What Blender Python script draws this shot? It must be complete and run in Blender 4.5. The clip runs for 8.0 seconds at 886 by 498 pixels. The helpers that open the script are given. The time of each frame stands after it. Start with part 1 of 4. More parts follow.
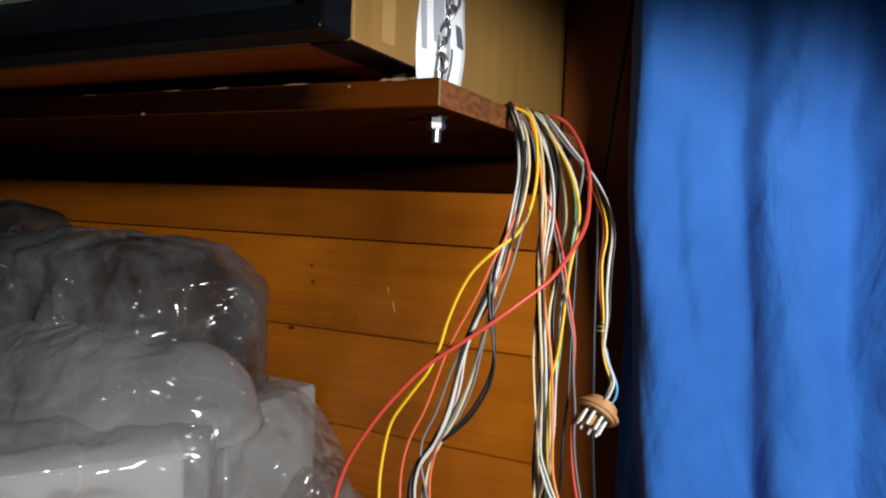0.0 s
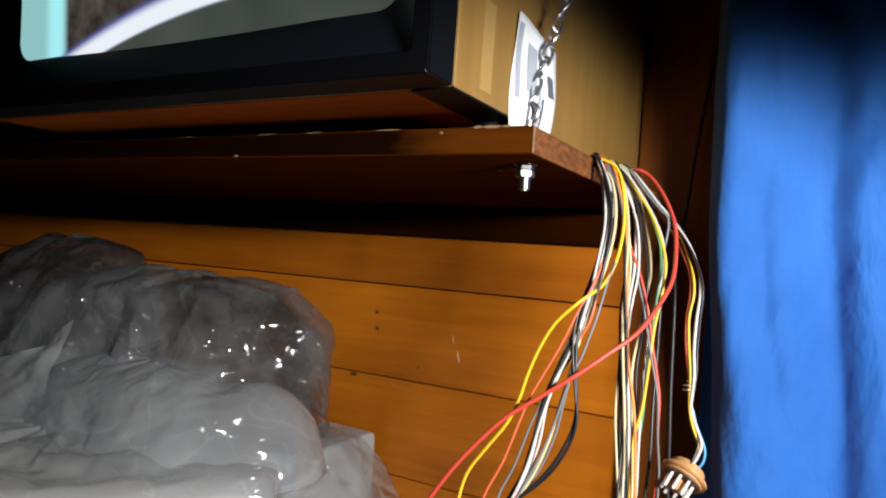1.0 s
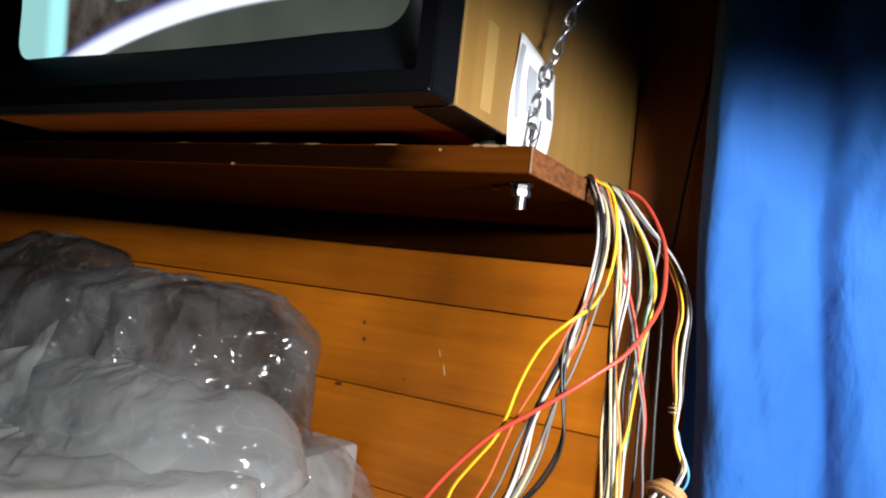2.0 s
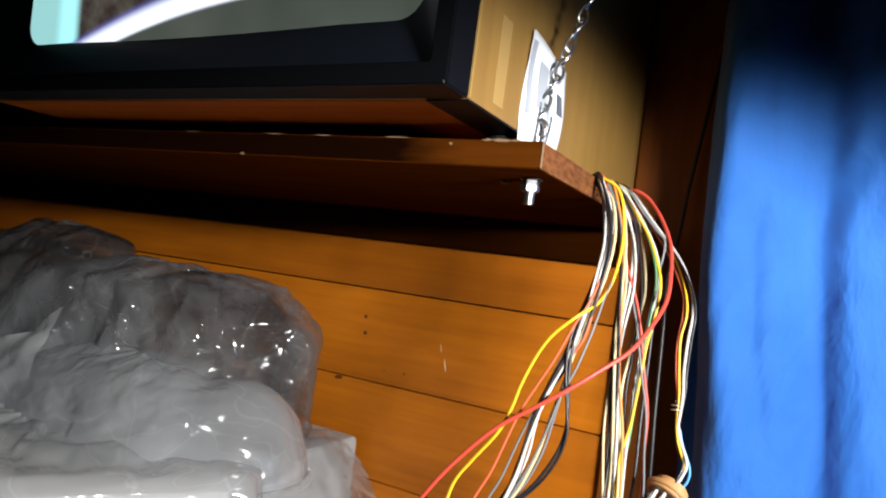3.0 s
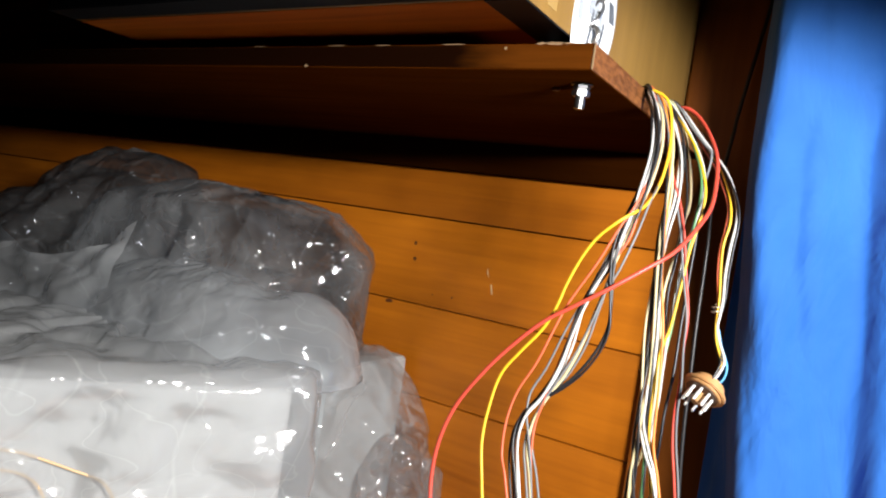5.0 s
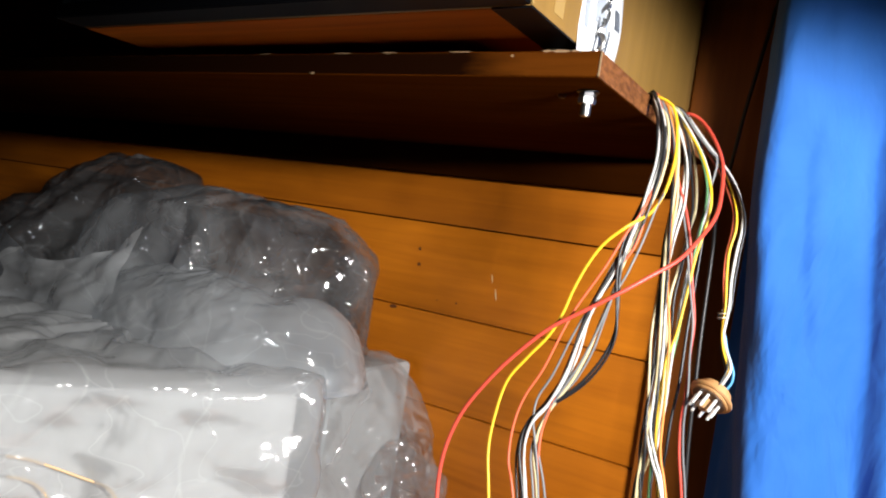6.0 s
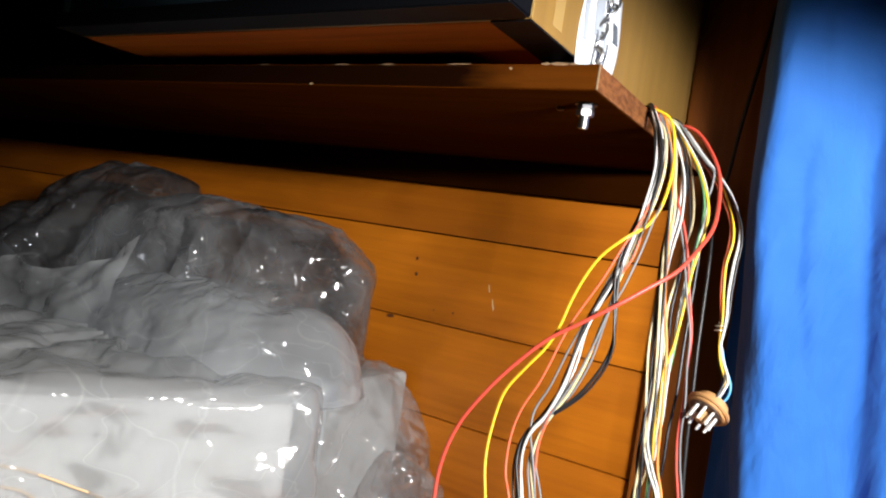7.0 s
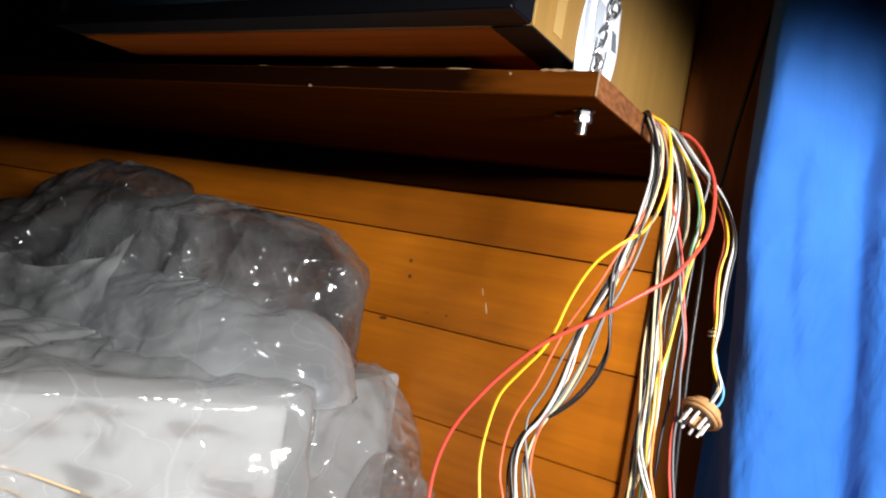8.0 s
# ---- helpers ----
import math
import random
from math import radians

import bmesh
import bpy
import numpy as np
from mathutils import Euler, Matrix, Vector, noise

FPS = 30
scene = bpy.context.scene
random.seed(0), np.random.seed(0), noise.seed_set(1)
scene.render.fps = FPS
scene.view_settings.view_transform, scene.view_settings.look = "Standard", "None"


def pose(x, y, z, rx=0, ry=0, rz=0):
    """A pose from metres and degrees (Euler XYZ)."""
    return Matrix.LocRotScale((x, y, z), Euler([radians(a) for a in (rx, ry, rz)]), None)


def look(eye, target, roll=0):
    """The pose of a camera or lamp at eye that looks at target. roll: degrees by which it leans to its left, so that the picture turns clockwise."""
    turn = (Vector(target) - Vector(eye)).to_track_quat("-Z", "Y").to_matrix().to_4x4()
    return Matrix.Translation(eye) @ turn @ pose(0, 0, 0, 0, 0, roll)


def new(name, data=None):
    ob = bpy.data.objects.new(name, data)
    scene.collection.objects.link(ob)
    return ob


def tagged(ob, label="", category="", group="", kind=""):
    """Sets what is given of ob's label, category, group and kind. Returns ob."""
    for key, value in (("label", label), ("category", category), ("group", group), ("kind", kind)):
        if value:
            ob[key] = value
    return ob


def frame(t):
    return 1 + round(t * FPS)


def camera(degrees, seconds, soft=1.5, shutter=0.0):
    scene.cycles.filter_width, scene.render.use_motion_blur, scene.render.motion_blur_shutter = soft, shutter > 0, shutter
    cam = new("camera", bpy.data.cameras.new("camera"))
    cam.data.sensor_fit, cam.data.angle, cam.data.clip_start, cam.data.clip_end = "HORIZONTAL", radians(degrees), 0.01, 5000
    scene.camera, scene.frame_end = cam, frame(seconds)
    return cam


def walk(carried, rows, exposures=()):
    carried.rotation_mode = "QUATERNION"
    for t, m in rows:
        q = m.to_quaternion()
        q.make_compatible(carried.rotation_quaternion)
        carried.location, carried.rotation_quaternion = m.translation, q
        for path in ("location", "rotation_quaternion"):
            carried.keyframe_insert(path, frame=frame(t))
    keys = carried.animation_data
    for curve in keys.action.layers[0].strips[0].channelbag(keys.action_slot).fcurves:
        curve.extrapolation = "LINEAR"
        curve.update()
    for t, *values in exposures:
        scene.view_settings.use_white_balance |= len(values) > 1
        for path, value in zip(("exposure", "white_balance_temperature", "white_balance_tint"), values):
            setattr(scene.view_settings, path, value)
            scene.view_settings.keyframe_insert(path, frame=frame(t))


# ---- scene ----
cam = camera(66.6, 8.0, 2.1)
PATH = [
    (0, (0.193, -0.396, 1.217), (-0.657, 1.41, 1.09), 2.2),
    (0.5, (0.174, -0.402, 1.209), (-0.771, 1.361, 1.188), 3.6),
    (1, (0.168, -0.405, 1.21), (-0.818, 1.335, 1.235), 4.2),
    (1.5, (0.167, -0.406, 1.215), (-0.792, 1.348, 1.26), 5.4),
    (2, (0.164, -0.411, 1.213), (-0.787, 1.347, 1.273), 6.3),
    (3.3, (0.157, -0.421, 1.204), (-0.791, 1.339, 1.258), 7.8),
    (3.5, (0.156, -0.426, 1.198), (-0.808, 1.327, 1.214), 7.6),
    (4, (0.172, -0.44, 1.164), (-0.876, 1.263, 1.104), 8.5),
    (4.5, (0.176, -0.435, 1.159), (-0.831, 1.291, 1.059), 8.8),
    (4.7, (0.175, -0.441, 1.163), (-0.856, 1.27, 1.071), 8.6),
    (6, (0.17, -0.448, 1.165), (-0.874, 1.256, 1.093), 8.4),
    (6.5, (0.173, -0.446, 1.167), (-0.86, 1.266, 1.11), 8.4),
    (7, (0.169, -0.449, 1.167), (-0.87, 1.259, 1.121), 8.7),
    (7.5, (0.167, -0.45, 1.167), (-0.844, 1.276, 1.126), 9.1),
    (8, (0.165, -0.454, 1.167), (-0.85, 1.269, 1.132), 9.4),
]
walk(cam, [(t, look(eye, target, roll)) for t, eye, target, roll in PATH], [(0, -1.0), (0.5, -0.75), (1.0, -0.42), (2.0, -0.15), (3.5, -0.05), (4.5, 0.05), (8.0, 0.0)])

# ---- world and lamps ----
world = bpy.data.worlds.new("world")
scene.world = world
world.use_nodes = True
world.node_tree.nodes["Background"].inputs["Color"].default_value = (0.75, 0.85, 1.0, 1)
world.node_tree.nodes["Background"].inputs["Strength"].default_value = 0.05


def spot(name, eye, target, watts, degrees, blend, radius, colour):
    data = bpy.data.lights.new(name, "SPOT")
    data.energy, data.spot_size, data.spot_blend = watts, radians(degrees), blend
    data.shadow_soft_size, data.color = radius, colour
    ob = new(name, data)
    ob.matrix_world = look(eye, target)
    return ob


LAMP, AIM = Vector((0.8, -0.5, 1.355)), Vector((-0.009, 0.241, 0.485))
ROW = Vector((1, 0, 0))
for k in range(8):
    spot("work_lamp", LAMP + ROW * 0.055 * (k - 3.5), AIM + ROW * 0.055 * (k - 3.5), 17.5, 87, 0.26, 0.028, (1.0, 0.975, 0.94))


# ---- materials ----
def mat(name, colour=(0.8, 0.8, 0.8), rough=0.5, metal=0.0, spec=0.5):
    m = bpy.data.materials.new(name)
    m.use_nodes = True
    b = m.node_tree.nodes["Principled BSDF"]
    b.inputs["Base Color"].default_value = (*colour, 1)
    b.inputs["Roughness"].default_value = rough
    b.inputs["Metallic"].default_value = metal
    b.inputs["Specular IOR Level"].default_value = spec
    return m


class Nodes:
    """Shorthand for a material's node tree."""

    def __init__(self, m):
        self.t = m.node_tree
        self.b = self.t.nodes["Principled BSDF"]

    def add(self, kind, **values):
        n = self.t.nodes.new(kind)
        for key, value in values.items():
            n.inputs[key.replace("_", " ")].default_value = value
        return n

    def link(self, a, b):
        self.t.links.new(a, b)

    def coords(self, scale, shift=True):
        tc = self.add("ShaderNodeTexCoord")
        mp = self.add("ShaderNodeMapping", Scale=scale)
        if shift:
            info = self.add("ShaderNodeObjectInfo")
            mul = self.t.nodes.new("ShaderNodeMath")
            mul.operation = "MULTIPLY"
            mul.inputs[1].default_value = 37.0
            self.link(info.outputs["Random"], mul.inputs[0])
            self.link(mul.outputs[0], mp.inputs["Location"])
        self.link(tc.outputs["Object"], mp.inputs["Vector"])
        return mp.outputs["Vector"]

    def noise(self, vec, scale, detail=5.0, rough=0.55, distortion=0.0):
        n = self.add("ShaderNodeTexNoise", Scale=scale, Detail=detail, Roughness=rough, Distortion=distortion)
        self.link(vec, n.inputs["Vector"])
        return n.outputs["Fac"]

    def ramp(self, fac, stops):
        r = self.add("ShaderNodeValToRGB")
        e = r.color_ramp.elements
        while len(e) < len(stops):
            e.new(0.5)
        for el, (p, c) in zip(e, stops):
            el.position, el.color = p, (*c, 1)
        self.link(fac, r.inputs["Fac"])
        return r.outputs["Color"]

    def mix(self, a, b, fac, mode="MIX"):
        n = self.t.nodes.new("ShaderNodeMix")
        n.data_type, n.blend_type = "RGBA", mode
        if isinstance(fac, float):
            n.inputs[0].default_value = fac
        else:
            self.link(fac, n.inputs[0])
        for i, v in ((6, a), (7, b)):
            if isinstance(v, tuple):
                n.inputs[i].default_value = (*v, 1)
            else:
                self.link(v, n.inputs[i])
        return n.outputs[2]

    def bump(self, height, strength=0.3, distance=0.001):
        n = self.add("ShaderNodeBump", Strength=strength, Distance=distance)
        self.link(height, n.inputs["Height"])
        self.link(n.outputs["Normal"], self.b.inputs["Normal"])


def wood(name, dark, light, along="x", rough=0.4, grain=1.0, stain=0.35, spec=0.5):
    m = mat(name, light, rough, spec=spec)
    n = Nodes(m)
    long, wide = 1.2 * grain, 26.0 * grain
    scale = {"x": (long, wide, wide), "y": (wide, long, wide), "z": (wide, wide, long)}[along]
    vec = n.coords(scale)
    fine = n.noise(vec, 3.2, 8.0, 0.65, 0.3)
    broad = n.noise(vec, 0.55, 3.0, 0.5, 1.1)
    blotch = n.noise(n.coords((2.2, 5.0, 5.0)), 1.6, 3.0)
    mid = tuple((a + 2 * b) / 3 for a, b in zip(dark, light))
    c1 = n.ramp(broad, [(0.3, light), (0.52, mid), (0.62, light), (0.78, dark)])
    c2 = n.ramp(fine, [(0.3, dark), (0.6, light)])
    c = n.mix(c1, c2, 0.35)
    c = n.mix(c, n.ramp(blotch, [(0.35, (0.55, 0.5, 0.45)), (0.65, (1, 1, 1))]), stain, "MULTIPLY")
    info = n.add("ShaderNodeObjectInfo")
    c = n.mix(c, n.ramp(info.outputs["Random"], [(0.0, (0.72, 0.66, 0.6)), (1.0, (1.08, 1.05, 1.0))]), 1.0, "MULTIPLY")
    n.link(c, n.b.inputs["Base Color"])
    n.bump(fine, 0.12, 0.0006)
    return m


M_PINE = wood("varnished_pine", (0.30, 0.080, 0.004), (0.60, 0.192, 0.009), "x", 0.42, stain=0.6, spec=0.3)
M_POST = wood("brown_pine", (0.11, 0.030, 0.004), (0.25, 0.075, 0.008), "z", 0.5, spec=0.2)
M_SHELF = wood("dark_stained_wood", (0.014, 0.0028, 0.0002), (0.062, 0.0150, 0.0008), "x", 0.6, spec=0.0)
# Worn brown wood near the end; the television's shadow is painted in further left.
M_WORN_SHADE = wood("worn_shaded_shelf_edge", (0.020, 0.005, 0.0006), (0.115, 0.034, 0.004), "x", 0.6, 1.8, spec=0.0)
n = Nodes(M_WORN_SHADE)
worn = n.b.inputs["Base Color"].links[0].from_socket
sep = n.add("ShaderNodeSeparateXYZ")
n.link(n.coords((1, 1, 1), False), sep.inputs[0])
ragged = n.add("ShaderNodeMath")
ragged.operation = "MULTIPLY_ADD"
ragged.inputs[1].default_value = 0.05
n.link(n.noise(n.coords((30, 200, 200), False), 1.0, 4.0), ragged.inputs[0])
n.link(sep.outputs["X"], ragged.inputs[2])
unshaded = n.add("ShaderNodeMapRange")
unshaded.inputs["From Min"].default_value = -0.085
unshaded.inputs["From Max"].default_value = -0.035
n.link(ragged.outputs[0], unshaded.inputs["Value"])
# The near-black tone away from the end stands in for that shadow.
n.link(n.mix((0.007, 0.002, 0.0006), worn, unshaded.outputs["Result"]), n.b.inputs["Base Color"])
M_SHELF_END = wood("worn_end_grain", (0.05, 0.016, 0.004), (0.34, 0.145, 0.055), "y", 0.6, 2.6, 0.8, spec=0.1)
n = Nodes(M_SHELF_END)
grain = n.b.inputs["Base Color"].links[0].from_socket
pits = n.ramp(n.noise(n.coords((60, 90, 260), False), 1.0, 3.0, 0.6), [(0.40, (0.22, 0.17, 0.14)), (0.56, (1, 1, 1))])
n.link(n.mix(grain, pits, 0.5, "MULTIPLY"), n.b.inputs["Base Color"])
# Batten wood set near black: the shelf's shadow is put into its colour.
M_CLEAT_SHADE = wood("shade_black_wood", (0.006, 0.0014, 0.0002), (0.020, 0.005, 0.0005), "x", 0.6, spec=0.0)
M_TV_SIDE = wood("tan_veneer", (0.155, 0.088, 0.020), (0.26, 0.155, 0.040), "z", 0.45, 0.7, 0.2)
M_TV_UNDER = wood("cabinet_underside", (0.20, 0.046, 0.003), (0.58, 0.155, 0.008), "x", 0.5, spec=0.05)
M_BLACK = mat("black_plastic", (0.003, 0.0033, 0.0045), 0.45, spec=0.15)
M_RUBBER = mat("black_rubber", (0.006, 0.006, 0.007), 0.55)
M_MASK = mat("navy_black_plastic", (0.004, 0.006, 0.011), 0.42, spec=0.25)
M_PALE = mat("bare_pale_wood", (0.62, 0.44, 0.24), 0.7)
M_STREAK = mat("rubbed_veneer", (0.30, 0.19, 0.06), 0.5)
M_CHIP = mat("splintered_wood", (0.22, 0.135, 0.07), 0.7)
M_KNOT = mat("dark_knot", (0.09, 0.025, 0.006), 0.5)
M_IRON = mat("dark_iron", (0.09, 0.09, 0.095), 0.4, 0.9)
M_TIE = mat("dull_tin", (0.35, 0.28, 0.2), 0.5, 0.7)
M_DARK_PHENOLIC = mat("dark_phenolic", (0.10, 0.045, 0.02), 0.5)
M_STEEL = mat("zinc_steel", (0.33, 0.33, 0.33), 0.35, 1.0)
M_PIN = mat("tinned_pin", (0.85, 0.85, 0.83), 0.35, 0.35)
M_PAPER = mat("white_paper", (0.62, 0.65, 0.69), 0.7)
M_BAND = mat("pale_grey_print", (0.27, 0.30, 0.35), 0.7)
M_INK = mat("grey_ink", (0.07, 0.08, 0.10), 0.7)
M_PHENOLIC = mat("tan_phenolic", (0.42, 0.22, 0.085), 0.45)
M_BOX = mat("white_enamel", (0.44, 0.47, 0.48), 0.5)
M_GREY = mat("grey_card", (0.50, 0.495, 0.48), 0.6)
M_HEM = mat("tan_tape", (0.62, 0.42, 0.22), 0.4)
M_ROOM = mat("dim_plaster", (0.07, 0.055, 0.045), 0.9)
WIRE = {
    "yellow": mat("yellow_insulation", (0.75, 0.46, 0.02), 0.4),
    "red": mat("red_insulation", (0.56, 0.065, 0.04), 0.4),
    "salmon": mat("faded_red_insulation", (0.64, 0.12, 0.05), 0.45),
    "orange": mat("orange_insulation", (0.75, 0.24, 0.04), 0.42),
    "black": mat("black_insulation", (0.013, 0.013, 0.015), 0.4),
    "white": mat("white_insulation", (0.55, 0.54, 0.52), 0.42),
    "cream": mat("cream_insulation", (0.60, 0.50, 0.28), 0.45),
    "grey": mat("grey_insulation", (0.16, 0.16, 0.165), 0.45),
    "green": mat("green_insulation", (0.10, 0.26, 0.10), 0.42),
    "blue": mat("blue_insulation", (0.07, 0.30, 0.55), 0.42),
}


def film_material(name, haze, tint, rough, most, through_colour, relief, pale=0.08):
    """Clear film: mostly see-through, milky in some of its folds, with a sharp gloss on flat facets and creases."""
    m = bpy.data.materials.new(name)
    m.use_nodes = True
    t = m.node_tree
    n = Nodes(m)
    t.nodes.remove(t.nodes["Principled BSDF"])
    # uneven coordinates, so that no crease runs quite straight
    vec = n.coords((1, 1, 0.62), False)
    sway = n.add("ShaderNodeTexNoise", Scale=9.0, Detail=2.0)
    n.link(vec, sway.inputs["Vector"])
    bent = n.t.nodes.new("ShaderNodeMix")
    bent.data_type, bent.blend_type = "RGBA", "ADD"
    bent.inputs[0].default_value = 0.11
    n.link(vec, bent.inputs[6])
    n.link(sway.outputs["Color"], bent.inputs[7])

    def cells(scale, feature):
        v = n.add("ShaderNodeTexVoronoi", Scale=scale)
        v.feature = feature
        n.link(bent.outputs[2], v.inputs["Vector"])
        return v

    def maths(kind, a, b, c=0.0):
        k = n.t.nodes.new("ShaderNodeMath")
        k.operation = kind
        for i, v in enumerate((a, b, c)):
            if isinstance(v, float):
                k.inputs[i].default_value = v
            else:
                n.link(v, k.inputs[i])
        return k.outputs[0]

    def ridges(scale, squash):
        """Long wandering lines, 0 on the line and rising away from it."""
        line = n.noise(n.coords((1, 1, squash), False), scale, 1.5, 0.5, 0.35)
        return maths("ABSOLUTE", maths("SUBTRACT", line, 0.5), 0.0)

    folds = ridges(8.0, 0.55)
    steep = ridges(15.0, 1.6)
    fine = cells(41.0, "DISTANCE_TO_EDGE").outputs["Distance"]
    where = n.ramp(n.noise(vec, 11.0, 2.0), [(0.42, (0, 0, 0)), (0.62, (1, 1, 1))])
    height = maths("MULTIPLY_ADD", maths("MULTIPLY", fine, where), 0.12, maths("MULTIPLY_ADD", steep, 0.6, folds))
    bump = n.add("ShaderNodeBump", Strength=1.0, Distance=relief * 4)
    n.link(height, bump.inputs["Height"])
    clear = n.add("ShaderNodeBsdfTransparent", Color=(*through_colour, 1))
    white = n.add("ShaderNodeBsdfDiffuse", Color=(*tint, 1))
    back = n.add("ShaderNodeBsdfTranslucent", Color=(*tint, 1))
    gloss = n.add("ShaderNodeBsdfGlossy", Roughness=rough, Color=(1, 1, 1, 1))
    n.link(bump.outputs["Normal"], gloss.inputs["Normal"])
    milk = n.add("ShaderNodeMixShader", Fac=0.62)
    n.link(white.outputs[0], milk.inputs[1])
    n.link(back.outputs[0], milk.inputs[2])
    # milky in broad clouds, with thin pale lines along the folds
    cloud = n.noise(vec, 7.0, 3.0, 0.55, 0.6)
    crease = maths("ADD", n.ramp(folds, [(0.0, (pale, pale, pale)), (0.012, (0, 0, 0))]), n.ramp(steep, [(0.0, (pale, pale, pale)), (0.010, (0, 0, 0))]))
    lo, hi = haze
    amount = maths("ADD", n.ramp(cloud, [(0.36, (lo, lo, lo)), (0.66, (hi, hi, hi))]), crease)
    body = n.add("ShaderNodeMixShader")
    n.link(amount, body.inputs["Fac"])
    n.link(clear.outputs[0], body.inputs[1])
    n.link(milk.outputs[0], body.inputs[2])
    fres = n.add("ShaderNodeFresnel", IOR=1.5)
    n.link(bump.outputs["Normal"], fres.inputs["Normal"])
    top = n.add("ShaderNodeMixShader")
    n.link(maths("MINIMUM", fres.outputs[0], most), top.inputs["Fac"])
    n.link(body.outputs[0], top.inputs[1])
    n.link(gloss.outputs[0], top.inputs[2])
    n.link(top.outputs[0], t.nodes["Material Output"].inputs["Surface"])
    return m


M_FILM = film_material("clear_film", (0.06, 0.34), (0.84, 0.87, 0.90), 0.08, 0.5, (0.58, 0.61, 0.65), 0.010, 0.06)
# See-through colour darkened to stand in for shade on the wall behind.
M_FILM_SHADED = film_material("shaded_clear_film", (0.015, 0.11), (0.84, 0.87, 0.90), 0.08, 0.5, (0.50, 0.52, 0.55), 0.012, 0.08)
M_FILM_THICK = film_material("milky_film", (0.33, 0.46), (0.88, 0.90, 0.92), 0.10, 0.6, (0.86, 0.88, 0.90), 0.005, 0.06)
M_FILM_TAUT = film_material("taut_film", (0.28, 0.48), (0.88, 0.91, 0.94), 0.10, 0.5, (0.74, 0.77, 0.80), 0.006, 0.06)
M_FILM_LIGHT = film_material("light_film", (0.03, 0.20), (0.84, 0.86, 0.88), 0.08, 0.4, (0.90, 0.91, 0.92), 0.010, 0.09)

M_CURTAIN = mat("blue_cloth", (0.035, 0.215, 0.80), 0.75, spec=0.2)
n = Nodes(M_CURTAIN)
vec = n.coords((1, 1, 1), False)
fade = n.noise(vec, 7.0, 4.0)
n.link(n.ramp(fade, [(0.3, (0.012, 0.092, 0.36)), (0.7, (0.025, 0.132, 0.47))]), n.b.inputs["Base Color"])
n.b.inputs["Sheen Weight"].default_value = 0.15
wrinkle = n.noise(n.coords((1.0, 1.0, 0.5), False), 13.0, 4.0, 0.55, 0.5)
n.bump(wrinkle, 0.9, 0.012)


def screen_material(name):
    """A tube showing a still picture: a white band that sweeps up over a grey-green field, with pale cyan at one side."""
    m = mat(name, (0.03, 0.035, 0.033), 0.12)
    n = Nodes(m)
    tc = n.add("ShaderNodeTexCoord")
    sep = n.add("ShaderNodeSeparateXYZ")
    n.link(tc.outputs["Object"], sep.inputs[0])
    x, z = sep.outputs["X"], sep.outputs["Z"]

    def op(kind, a, b=0.0, c=0.0):
        k = n.t.nodes.new("ShaderNodeMath")
        k.operation = kind
        for i, v in enumerate((a, b, c)):
            if isinstance(v, float):
                k.inputs[i].default_value = v
            else:
                n.link(v, k.inputs[i])
        return k.outputs[0]

    def step(v, soft):
        k = n.t.nodes.new("ShaderNodeMapRange")
        k.interpolation_type = "SMOOTHSTEP"
        k.inputs["From Min"].default_value = -soft
        k.inputs["From Max"].default_value = soft
        n.link(v, k.inputs["Value"])
        return k.outputs["Result"]

    # heights over the tube's lower edge, in metres, as curves of the place along it
    s = op("ADD", x, 0.413)
    upper = op("SUBTRACT", op("MULTIPLY_ADD", s, 0.33, 0.0), op("MULTIPLY", op("MULTIPLY", s, s), 0.58))
    s2 = op("ADD", x, 0.360)
    lower = op("SUBTRACT", op("MULTIPLY_ADD", s2, 0.265, 0.0), op("MULTIPLY", op("MULTIPLY", s2, s2), 0.6))
    below_upper = step(op("SUBTRACT", upper, z), 0.0045)
    above_lower = step(op("SUBTRACT", z, lower), 0.0022)
    fringe = op("MULTIPLY", step(op("SUBTRACT", op("ADD", upper, 0.004), z), 0.004), above_lower)
    band = op("MULTIPLY", below_upper, above_lower)
    right = step(op("ADD", x, 0.412), 0.008)
    strip = op("MULTIPLY", step(op("ADD", x, 0.437), 0.009), op("SUBTRACT", 1.0, right))
    blot = n.noise(tc.outputs["Object"], 38.0, 4.0)
    col = n.ramp(blot, [(0.35, (0.035, 0.025, 0.022)), (0.7, (0.11, 0.10, 0.085))])
    tab = op("MULTIPLY", op("MULTIPLY", step(op("ADD", x, 0.342), 0.003), step(op("SUBTRACT", -0.325, x), 0.003)), step(op("SUBTRACT", z, 0.045), 0.004))
    col = n.mix(col, (0.35, 0.75, 0.72), tab)
    col = n.mix((0.30, 0.60, 0.60), col, right)
    col = n.mix(col, (0.42, 0.95, 1.0), strip)
    col = n.mix(col, (0.12, 0.13, 0.42), fringe)
    col = n.mix(col, (0.92, 0.98, 1.05), band)
    field = op("MULTIPLY", op("SUBTRACT", 1.0, above_lower), step(op("ADD", x, 0.385), 0.01))
    col = n.mix(col, n.ramp(n.noise(tc.outputs["Object"], 9.0, 2.0), [(0.3, (0.040, 0.052, 0.042)), (0.7, (0.075, 0.085, 0.072))]), field)
    n.link(col, n.b.inputs["Emission Color"])
    n.b.inputs["Emission Strength"].default_value = 1.2
    return m


M_SCREEN = screen_material("lit_tube")


# ---- builders ----
def part(name, bm, material, parent=None, label=""):
    me = bpy.data.meshes.new(name)
    bm.to_mesh(me)
    bm.free()
    me.materials.append(material)
    ob = new(name, me)
    if parent:
        ob.parent = parent
    if label:
        ob["label"] = label
    return ob


